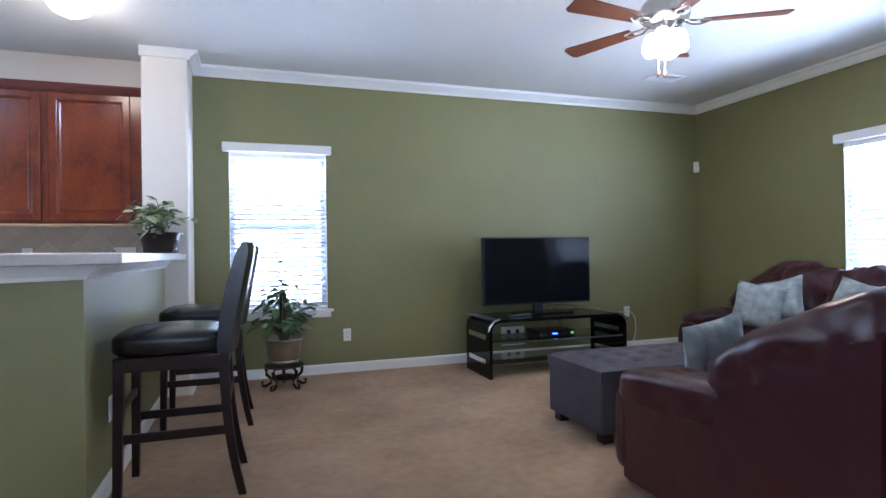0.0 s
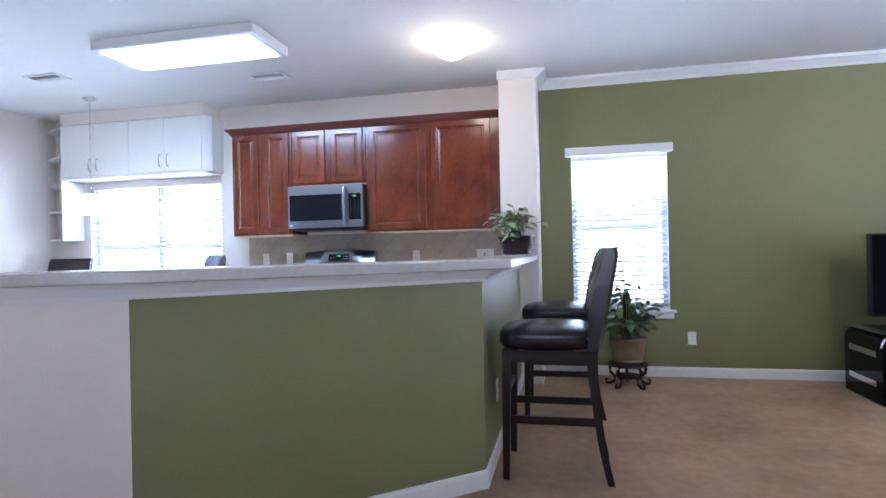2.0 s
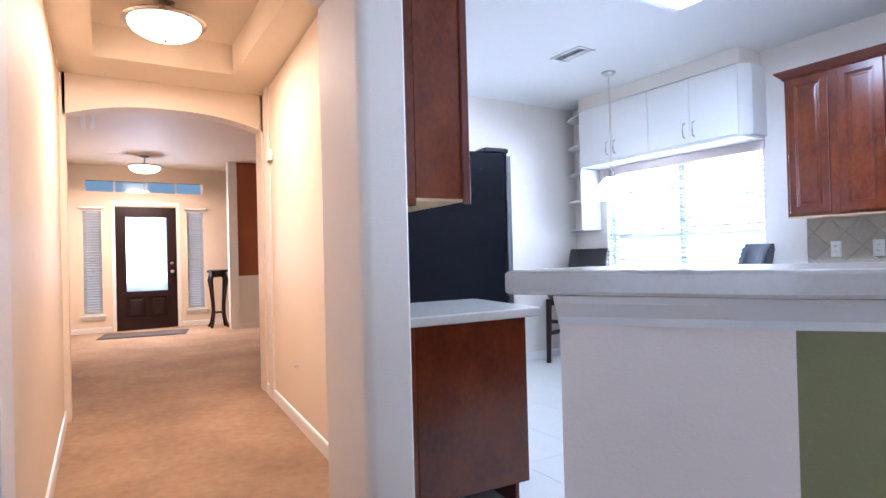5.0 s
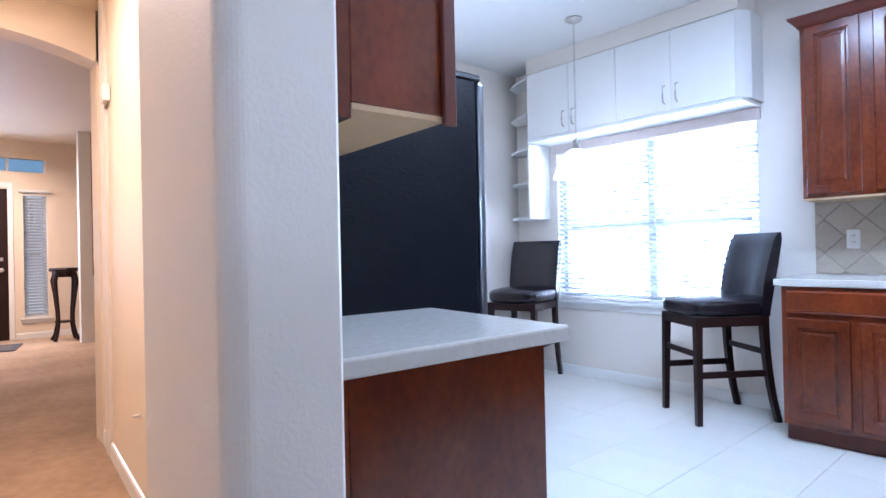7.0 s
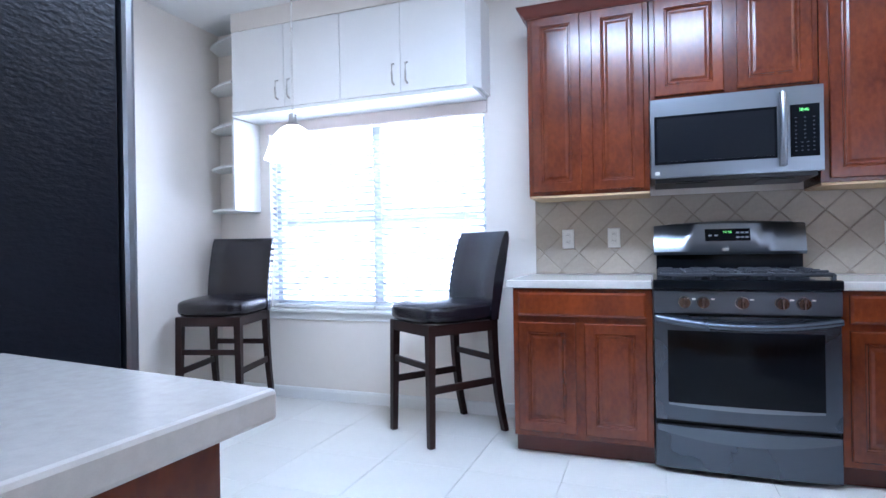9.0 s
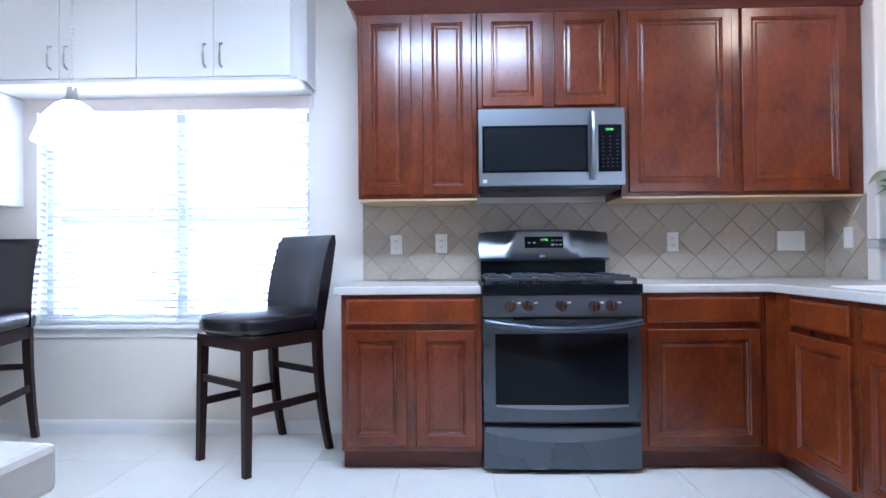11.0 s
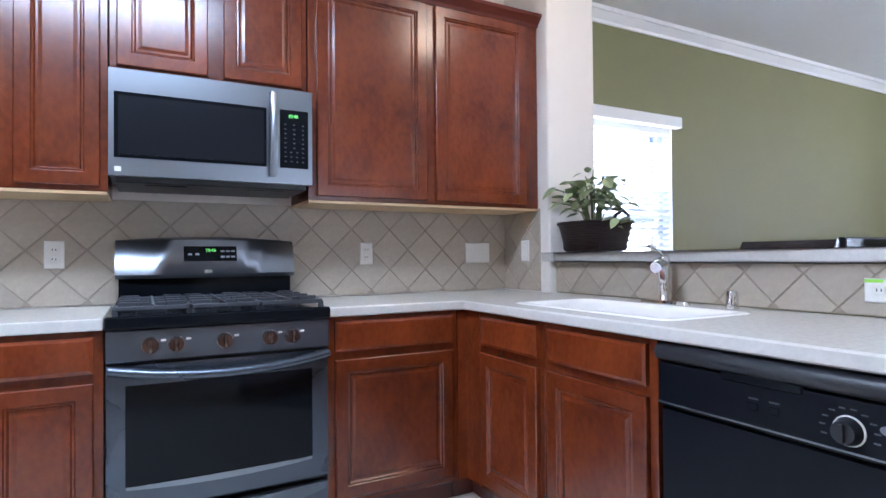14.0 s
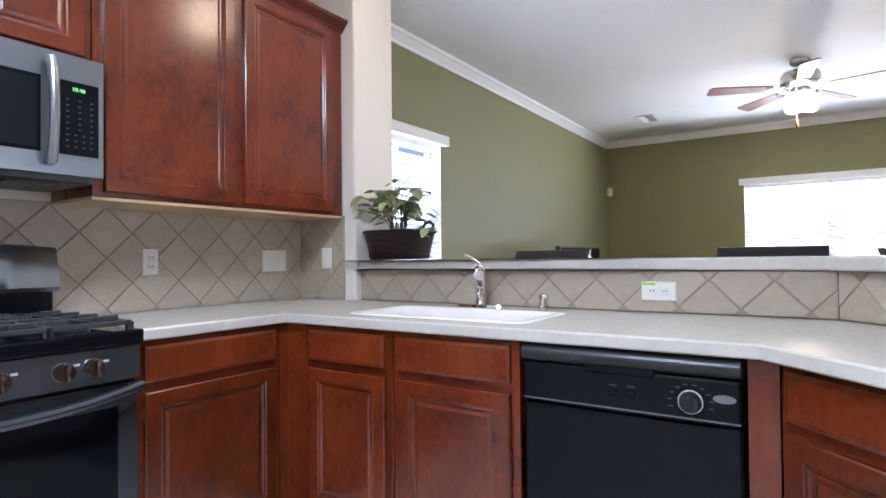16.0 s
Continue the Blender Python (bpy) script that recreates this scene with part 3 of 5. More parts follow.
XS, YS = (0.768, 1.40, SX0, SX1, 2.11), (-2.37, SY0, SY1, -0.625, -0.009)
for a, b in zip(XS, XS[1:]):
    for c, d in zip(YS, YS[1:]):
        if (a >= 1.40 or c >= -0.625) and not (a == SX0 and c == SY0):
            plan((a, c), (b, c), (b, d), (a, d))
plan((1.40, -2.37), (0.60, -3.17), (0.66, -3.53), (1.0, -3.462), (2.11, -2.56), (2.11, -2.37), (SX1, -2.37), (SX0, -2.37))
bmesh.ops.recalc_face_normals(slab, faces=slab.faces)
lift = bmesh.ops.extrude_face_region(slab, geom=slab.faces[:])
for v in lift["geom"]:
    if isinstance(v, bmesh.types.BMVert):
        v.co.z = 0.914
part("slab", slab, M_COUNTER, ct)
part("nosing", swept([(0.0, 0.874), (0.010, 0.874), (0.015, 0.879), (0.015, 0.908), (0.010, 0.914), (0.0, 0.914)], [(0.768, -0.625), (1.40, -0.625), (1.40, -2.37), (0.60, -3.17)]), M_COUNTER, ct)
# white basin
bas = bmesh.new()
rimz = 0.918
prof = [((0.0, 0.0), rimz - 0.004), ((0.004, 0.004), rimz), ((0.03, 0.03), rimz), ((0.05, 0.05), rimz - 0.02), ((0.07, 0.07), rimz - 0.17), ((0.12, 0.12), rimz - 0.185)]
rows = []
for (ix, iy), z in prof:
    ring = []
    x0, x1, y0, y1, r = SX0 + ix - 0.012, SX1 - ix + 0.012, SY0 + iy - 0.012, SY1 - iy + 0.012, 0.05
    for cx, cy, a0 in ((x1 - r, y1 - r, 0), (x0 + r, y1 - r, 90), (x0 + r, y0 + r, 180), (x1 - r, y0 + r, 270)):
        for s in range(5):
            ring.append(bas.verts.new((cx + r * math.cos(radians(a0 + 22.5 * s)), cy + r * math.sin(radians(a0 + 22.5 * s)), z)))
    rows.append(ring)
for a, b in zip(rows, rows[1:]):
    for q in range(20):
        bas.faces.new((a[q], a[(q + 1) % 20], b[(q + 1) % 20], b[q]))
bas.faces.new(rows[-1])
sink = thing("sink", 0, 0, 0, 0, "white composite kitchen sink set in the countertop", "sink")
part("basin", bas, mat("white_composite", (0.80, 0.79, 0.76), 0.25, vary=0.02), sink, smooth=True)
part("drain", lathe([(0.035, 0.735), (0.042, 0.738), (0.03, 0.741)], 20, cx=1.70, cy=-1.27), M_CHROME, sink)

fa = thing("faucet", 2.00, -1.22, 0.914, 0, "chrome single-lever kitchen faucet with a pull-out head", "faucet")
pl = bmesh.new()
bmesh.ops.create_cone(pl, cap_ends=True, segments=24, radius1=0.03, radius2=0.027, depth=0.012, matrix=Matrix.Translation((0, 0, 0.006)) @ Matrix.Diagonal((1, 4.2, 1, 1)))
part("base_plate", pl, M_CHROME, fa, smooth=True)
part("body", lathe([(0.027, 0.01), (0.027, 0.018), (0.0235, 0.022), (0.0235, 0.145), (0.027, 0.148), (0.0275, 0.165), (0.022, 0.184), (0.010, 0.193), (0.0, 0.195)], 24), M_CHROME, fa, smooth=True)
part("spout", tube([(-0.012, -0.006, 0.160), (-0.05, -0.025, 0.164), (-0.09, -0.046, 0.158), (-0.115, -0.058, 0.148)], 0.02, 12, radii=[0.020, 0.020, 0.021, 0.022]), M_CHROME, fa, smooth=True)
part("lever", tube([(0, 0, 0.19), (0.004, 0.02, 0.205), (0.006, 0.06, 0.228), (0.004, 0.085, 0.236)], 0.006, 8), M_CHROME, fa, smooth=True)
sd = thing("soap_dispenser", 1.98, -1.535, 0.914, 0, "short chrome air-gap cap behind the sink", "sink fitting")
part("cap", lathe([(0.024, 0.0), (0.024, 0.012), (0.021, 0.014), (0.021, 0.06), (0.017, 0.066)], 20), M_CHROME, sd, smooth=True)

# ---- stove ----
def text_mesh(name, body, size, m, material, parent):
    cu = bpy.data.curves.new(name, "FONT")
    cu.body, cu.size, cu.extrude, cu.align_x, cu.align_y = body, size, 0.0006, "CENTER", "CENTER"
    tmp = bpy.data.objects.new(name, cu)
    me = bpy.data.meshes.new_from_object(tmp)
    bpy.data.objects.remove(tmp)
    me.materials.append(material)
    ob = new(name, me)
    ob.parent, ob.matrix_local = parent, m
    return ob


def bowed(x0, x1, z0, z1, y, bow, thick, dip=0.0, k=14):
    """A front panel that bows out in the middle; dip lowers the middle of its lower edge."""
    bm = bmesh.new()
    cols = []
    for i in range(k + 1):
        u = i / k
        s = 1 - (2 * u - 1) ** 2
        x = x0 + (x1 - x0) * u
        cols.append([bm.verts.new(p) for p in ((x, y - bow * s, z0 - dip * s), (x, y - bow * s, z1), (x, y + thick, z1), (x, y + thick, z0 - dip * s))])
    for a, b in zip(cols, cols[1:]):
        for q in range(4):
            bm.faces.new((a[q], a[(q + 1) % 4], b[(q + 1) % 4], b[q]))
    bm.faces.new(cols[0])
    bm.faces.new(cols[-1])
    return bm


st = thing("stove", 0.003, 0, 0, 0, "dark stainless gas range with black cast-iron grates", "stove")
W = 0.760
part("body", box(0, W, -0.62, -0.012, 0.03, 0.895, 0.003), M_BLACK, st)
part("drawer", bowed(0.004, W - 0.004, 0.035, 0.235, -0.645, 0.012, 0.03), M_DSTEEL, st)
part("drawer_pull", bowed(0.012, W - 0.012, 0.210, 0.236, -0.652, 0.024, 0.02, 0.040), M_PANEL, st)
door = part("oven_door", bowed(0.004, W - 0.004, 0.262, 0.752, -0.650, 0.010, 0.03), M_DSTEEL, st)
part("window", bowed(0.060, W - 0.066, 0.345, 0.684, -0.653, 0.010, 0.004, 0.012), M_BGLOSS, door, "dark oven glass")
part("window_rim", bowed(0.062, W - 0.068, 0.334, 0.343, -0.655, 0.011, 0.004, 0.012), M_STEEL, door)
hb = bmesh.new()
tube([(0.012 + (W - 0.024) * i / 12, -0.694 - 0.022 * (1 - (i / 6 - 1) ** 2), 0.745 - 0.034 * (1 - (i / 6 - 1) ** 2)) for i in range(13)], 0.017, 10, hb)
for x in (0.035, W - 0.035):
    box(x - 0.016, x + 0.016, -0.70, -0.645, 0.724, 0.752, bm=hb)
part("handle", hb, M_DSTEEL, door, "arched stainless handle", smooth=True)
part("control_panel", prism([(0.002, -0.600), (W - 0.002, -0.600), (W - 0.002, -0.664), (0.002, -0.664)], 0.765, 0.872, 0.004), M_PANEL, st)
for x in (0.135, 0.215, 0.374, 0.530, 0.612):
    kn = bmesh.new()
    bmesh.ops.create_cone(kn, cap_ends=True, segments=24, radius1=0.027, radius2=0.024, depth=0.036, matrix=pose(x, -0.684, 0.818, 90))
    box(x - 0.006, x + 0.006, -0.716, -0.69, 0.795, 0.841, 0.002, bm=kn)
    ring = bmesh.new()
    bmesh.ops.create_cone(ring, cap_ends=True, segments=20, radius1=0.030, radius2=0.028, depth=0.007, matrix=pose(x, -0.6675, 0.818, 90))
    part("knob_ring", ring, M_CHROME, st, "chrome ring", smooth=True)
    part("knob", kn, M_BRONZE, st, "bronze-toned metal knob", smooth=True)
    mk = box(x + 0.032, x + 0.048, -0.6665, -0.663, 0.829, 0.836)
    part("knob_mark", mk, M_PLATE, st)
part("cooktop", box(-0.001, W + 0.001, -0.685, -0.06, 0.876, 0.921, 0.008, 2), M_BGLOSS, st)
for i in range(3):
    g0, g1 = 0.03 + i * 0.236, 0.03 + i * 0.236 + 0.226
    gr = bmesh.new()
    for y in (-0.66, -0.11):
        box(g0, g1, y - 0.007, y + 0.007, 0.936, 0.952, 0.003, bm=gr)
    for x in (g0, g1):
        box(x - 0.007, x + 0.007, -0.66, -0.11, 0.936, 0.952, 0.003, bm=gr)
    for y in (-0.52, -0.385, -0.25):
        box(g0, g1, y - 0.006, y + 0.006, 0.940, 0.956, 0.003, bm=gr)
    box((g0 + g1) / 2 - 0.006, (g0 + g1) / 2 + 0.006, -0.66, -0.11, 0.940, 0.956, 0.003, bm=gr)
    for x in (g0, g1):
        for y in (-0.655, -0.115):
            box(x - 0.009, x + 0.009, y - 0.009, y + 0.009, 0.920, 0.945, bm=gr)
    for y in (-0.585, -0.45, -0.32, -0.18):
        box(g0, g0 + 0.07, y - 0.0055, y + 0.0055, 0.944, 0.962, 0.003, bm=gr)
        box(g1 - 0.07, g1, y - 0.0055, y + 0.0055, 0.944, 0.962, 0.003, bm=gr)
    part("grate", gr, M_IRON, st, "cast-iron grate")
for x, y in ((0.14, -0.52), (0.14, -0.25), (0.38, -0.385), (0.62, -0.52), (0.62, -0.25)):
    part("burner", lathe([(0.05, 0.920), (0.05, 0.930), (0.036, 0.932), (0.036, 0.940), (0.02, 0.943)], 20, cx=x, cy=y), M_IRON, st, smooth=True)
part("backguard_base", box(0.02, W - 0.02, -0.085, -0.012, 0.90, 1.045, 0.003), M_BGLOSS, st)
bg = bmesh.new()
kk, cols = 16, []
for i in range(kk + 1):
    u = i / kk
    s = 1 - (2 * u - 1) ** 2
    x = 0.008 + (W - 0.016) * u
    top = 1.192 + 0.018 * s
    cols.append([bg.verts.new(p) for p in ((x, -0.105 - 0.012 * s, 1.028), (x, -0.118 - 0.012 * s, 1.045), (x, -0.085 - 0.012 * s, top - 0.012), (x, -0.070, top), (x, -0.010, top), (x, -0.010, 1.028))])
for a, b in zip(cols, cols[1:]):
    for q in range(6):
        bg.faces.new((a[q], a[(q + 1) % 6], b[(q + 1) % 6], b[q]))
bg.faces.new(cols[0]), bg.faces.new(cols[-1])
guard = part("backguard", bg, M_STEEL, st, "curved stainless backguard", smooth=True)
tilt = pose(0.38, -0.1190, 1.135, 90 - 15.5)
dsp = part("display", box(-0.11, 0.11, -0.035, 0.033, -0.002, 0.002), M_BGLOSS, guard, "dark clock display")
dsp.matrix_local = tilt
text_mesh("digits", "10:46", 0.020, tilt @ pose(0.0, 0.014, 0.003), M_GREENGLOW, guard)
for i in range(8):
    bt = part("button", box(-0.008, 0.008, -0.004, 0.004, 0.002, 0.0035), M_STEEL, guard)
    bt.matrix_local = tilt @ pose((-0.085, -0.055, 0.05, 0.072, 0.094, 0.05, 0.072, 0.094)[i], (-0.004, -0.004, 0.01, 0.01, 0.01, -0.016, -0.016, -0.016)[i], 0)
part("badge", box(0.355, 0.385, -0.132, -0.128, 1.048, 1.062), M_NICKEL, guard)

# ---- microwave ----
mw = thing("microwave", 0.002, 0, 0, 0, "stainless over-the-range microwave with a black glass door", "microwave")
part("case", box(0, W, -0.385, -0.012, 1.43, 1.829, 0.003), M_BLACK, mw)
part("front_frame", bowed(0, W, 1.425, 1.826, -0.425, 0.004, 0.045), M_STEEL, mw)
part("door_glass", bowed(0.018, 0.568, 1.492, 1.738, -0.4295, 0.002, 0.01, 0.0), M_BGLOSS, mw, "black glass door")
part("door_screen", bowed(0.032, 0.556, 1.505, 1.725, -0.4310, 0.002, 0.004), mat("dark_mesh_screen", (0.006, 0.007, 0.010), 0.30, vary=0.1, scale=60, spec=0.14), mw)
part("keypad", bowed(0.622, W - 0.018, 1.492, 1.738, -0.4300, 0.001, 0.01), M_BGLOSS, mw)
text_mesh("digits", "10:46", 0.019, pose(0.678, -0.4318, 1.712, 90), M_GREENGLOW, mw)
M_KEY = mat("grey_key_print", (0.060, 0.064, 0.078), 0.5, vary=0.1)
for r in range(9):
    for c in range(3 if r > 2 else 4):
        n = 3 if r > 2 else 4
        x = 0.645 + c * 0.082 / (n - 1) * 0.9
        part("key", box(x - 0.004, x + 0.004, -0.4322, -0.4305, 1.520 + r * 0.0195 - 0.0018, 1.520 + r * 0.0195 + 0.0018), M_KEY, mw)
mh = bmesh.new()
tube([(0.588, -0.455 - 0.022 * (1 - (i / 5 - 1) ** 2), 1.455 + 0.034 * i) for i in range(11)], 0.016, 10, mh)
for z in (1.462, 1.788):
    box(0.578, 0.598, -0.46, -0.43, z - 0.012, z + 0.012, bm=mh)
part("handle", mh, M_STEEL, mw, "curved stainless handle", smooth=True)
part("badge", box(0.020, 0.042, -0.4290, -0.4255, 1.440, 1.458), M_PLATE, mw)
vt = bmesh.new()
box(0.02, W - 0.02, -0.40, -0.05, 1.402, 1.429, 0.004, bm=vt)
for x in (0.12, 0.50):
    box(x, x + 0.15, -0.36, -0.16, 1.398, 1.404, bm=vt)
part("vent_underside", vt, M_BLACK, mw)

# ---- dishwasher ----
dw = thing("dishwasher", 2.115, -1.712, 0, -90, "black built-in dishwasher with a dial control panel", "dishwasher")
part("body", box(0.003, 0.612, -0.66, -0.01, 0.0075, 0.868), M_BLACK, dw)
part("door", box(0.004, 0.611, -0.712, -0.66, 0.11, 0.690, 0.006), M_DWBLACK, dw, "glossy black door panel")
part("control_panel", box(0.004, 0.611, -0.722, -0.66, 0.694, 0.815, 0.008, 2), M_DWBLACK, dw)
part("top_lip", tube([(0.004, -0.712, 0.842), (0.611, -0.712, 0.842)], 0.024, 12), M_BLACK, dw, smooth=True)
part("handle_pocket", box(0.20, 0.40, -0.726, -0.715, 0.800, 0.826, 0.004), M_BGLOSS, dw)
part("panel_line", box(0.006, 0.609, -0.7235, -0.72, 0.702, 0.706), M_STEEL, dw)
dial = bmesh.new()
bmesh.ops.create_cone(dial, cap_ends=True, segments=28, radius1=0.032, radius2=0.031, depth=0.004, matrix=pose(0.490, -0.724, 0.748, 90))
dl = part("dial_ring", dial, M_PLATE, dw, "white dial ring")
kn = bmesh.new()
bmesh.ops.create_cone(kn, cap_ends=True, segments=24, radius1=0.0295, radius2=0.023, depth=0.024, matrix=pose(0.490, -0.737, 0.748, 90))
box(0.486, 0.494, -0.756, -0.745, 0.730, 0.766, bm=kn)
part("dial", kn, M_BLACK, dw, smooth=True)
bdg = bmesh.new()
bmesh.ops.create_cone(bdg, cap_ends=True, segments=24, radius1=0.028, radius2=0.026, depth=0.004, matrix=pose(0.572, -0.7235, 0.765, 90) @ Matrix.Diagonal((1, 0.42, 1, 1)))
part("badge", bdg, M_STEEL, dw, "oval silver badge")
for i in range(10):
    a = radians(200 - 24 * i)
    part("dial_mark", box(0.490 + 0.052 * math.cos(a) - 0.006, 0.490 + 0.052 * math.cos(a) + 0.006, -0.7235, -0.7215, 0.748 + 0.046 * math.sin(a) - 0.0015, 0.748 + 0.046 * math.sin(a) + 0.0015), M_KEY, dw)
for x in (0.285, 0.335):
    part("button", box(x - 0.012, x + 0.012, -0.726, -0.72, 0.742, 0.760, 0.002), M_BGLOSS, dw)
    part("button_mark", box(x - 0.012, x + 0.012, -0.7235, -0.7215, 0.768, 0.7715), M_KEY, dw)

# ---- fridge ----
fr = thing("fridge", -2.055, -3.335, 0, -4, "black fridge with textured side and stainless doors", "fridge")
part("case", box(0, 0.915, 0.02, 0.798, 0.03, 1.755, 0.006), M_FRIDGE, fr, "black pebbled side panel")
for x in (0.003, 0.460):
    dr = part("door", box(x, x + 0.452, 0.808, 0.845, 0.62, 1.755, 0.012, 2), M_STEEL, fr, "stainless door")
part("freezer_drawer", box(0.003, 0.912, 0.808, 0.845, 0.06, 0.61, 0.012, 2), M_STEEL, fr)
part("hinge_cover", box(0.80, 0.912, 0.66, 0.83, 1.755, 1.785, 0.008), M_BLACK, fr)
part("hinge_cover", box(0.003, 0.115, 0.66, 0.83, 1.755, 1.785, 0.008), M_BLACK, fr)
for x in (0.425, 0.490):
    part("handle", tube([(x, 0.845, 0.80), (x, 0.89, 0.83), (x, 0.89, 1.60), (x, 0.845, 1.63)], 0.012, 10), M_STEEL, fr, smooth=True)
for x in (0.05, 0.865):
    part("foot", lathe([(0.02, 0.0075), (0.02, 0.035)], 12, cx=x, cy=0.75), M_BLACK, fr)


# ---- plates on walls ----
def wall_plate(m, kind="outlet", w=0.072, h=0.117, label=""):
    ob = thing("switch_plate" if kind in ("switch", "blank") else "outlet", label=label or {"outlet": "white plastic outlet plate on the wall", "switch": "white plastic rocker switch plate on tile", "blank": "blank white plastic cover plate on tile"}[kind], category="switch" if kind == "switch" else "outlet", group="wall plates")
    ob.matrix_world = m
    part("plate", panel(w, h, [(0.003, 0.005), (0.006, 0.006)], 0.004), M_PLATE, ob).location = (-w / 2, 0, -h / 2)
    n = max(1, round(w / 0.072)) if kind != "blank" else 0
    for i in range(n):
        cx = (i - (n - 1) / 2) * 0.046
        if kind == "switch":
            part("rocker", box(cx - 0.016, cx + 0.016, -0.009, -0.004, -0.033, 0.033, 0.002), M_PLATE, ob)
        else:
            for z in ((-0.02, 0.02) if w < 0.1 else (0.0,)):
                rc = part("receptacle", box(cx - 0.016, cx + 0.016, -0.0085, -0.004, z - 0.014, z + 0.014, 0.003), M_PLATE, ob)
                for dx in (-0.006, 0.006):
                    part("slot", box(cx + dx - 0.0015, cx + dx + 0.0015, -0.0092, -0.008, z - 0.003, z + 0.006), M_BLACK, rc)
    return ob


wall_plate(pose(-0.48, -0.0075, 1.13))
wall_plate(pose(-0.211, -0.0075, 1.133))
wall_plate(pose(1.158, -0.0075, 1.132))
wall_plate(pose(1.847, -0.0075, 1.132), "blank", 0.165, 0.117)
wall_plate(pose(2.042, -0.215, 1.142, 0, 0, -90), "switch")
ob = wall_plate(pose(2.090, -1.97, 0.998, 0, 0, -90), "outlet", 0.132, 0.076, "wide white double outlet plate with a green sticker")
part("sticker", box(-0.062, -0.012, -0.0075, -0.0062, 0.024, 0.034), mat("lime_sticker", (0.35, 0.75, 0.08), 0.6), ob, "lime-green sticker")
wall_plate(pose(3.692, 0, 0.348))
wall_plate(pose(6.80, 0, 0.42))
stub = thing("cable_stub", -2.30, -3.502, 0.42, -3.8, "small white coax cable stub on the hall wall", "cable")
part("collar", lathe([(0.016, 0.0), (0.016, 0.003), (0.007, 0.005)], 14), M_PLATE, stub, smooth=True).matrix_local = pose(0, 0, 0, 90)
part("plug", lathe([(0.0065, 0.0), (0.0065, 0.028), (0.004, 0.030)], 10), M_PLATE, stub, smooth=True).matrix_local = pose(0, 0, 0, 90)
wall_plate(pose(2.224, -2.30, 0.40, 0, 0, 90))

# ---- white cabinets over the dining window ----
wc = thing("white_cabinet", 0, 0, 0, 0, "white laminate cabinet row mounted above the dining window", "cabinet")
part("body", box(-2.755, -1.02, -0.285, -0.002, 2.06, 2.63, 0.002), M_TRIM, wc)
part("top_panel", box(-2.76, -1.0, -0.30, -0.002, 2.632, H - 0.002), M_WHITE, wc)
part("cove", prism([(-1.018, -0.285), (-1.018, -0.002), (-0.96, -0.002), (-0.96, -0.2)], 2.06, 2.63), M_TRIM, wc)
part("bottom_ledge", box(-2.755, -0.98, -0.31, -0.002, 2.035, 2.058, 0.003), M_TRIM, wc)
for i, x in enumerate((-2.752, -2.318, -1.884, -1.452)):
    d = part("door", box(x, x + 0.430, -0.305, -0.286, 2.064, 2.626, 0.003), M_TRIM, wc)
    hx = x + (0.385 if i % 2 == 0 else 0.045)
    part("handle", tube([(hx, -0.305, 2.115), (hx, -0.332, 2.125), (hx, -0.337, 2.18), (hx, -0.332, 2.235), (hx, -0.305, 2.245)], 0.006, 8), M_NICKEL, d, "brushed nickel pull", smooth=True)
sh = thing("corner_shelf", 0, 0, 0, 0, "white open corner shelf with four boards", "shelf")
part("side_panel", box(-2.778, -2.758, -0.285, -0.002, 1.38, 2.03, 0.002), M_TRIM, sh)
for z in (1.38, 1.69, 1.985, 2.285, 2.60):
    bm = bmesh.new()
    k = 8
    pts = [(XW + 0.002, -0.002), (-2.779, -0.002), (-2.779, -0.285)] + [(-2.779 - 0.30 * (i / k), -0.285 + 0.03 * math.sin(math.pi * i / k / 2) + 0.10 * (i / k) ** 2) for i in range(1, k + 1)]
    prism(pts, z, z + 0.018, bm=bm)
    part("board", bm, M_TRIM, sh)


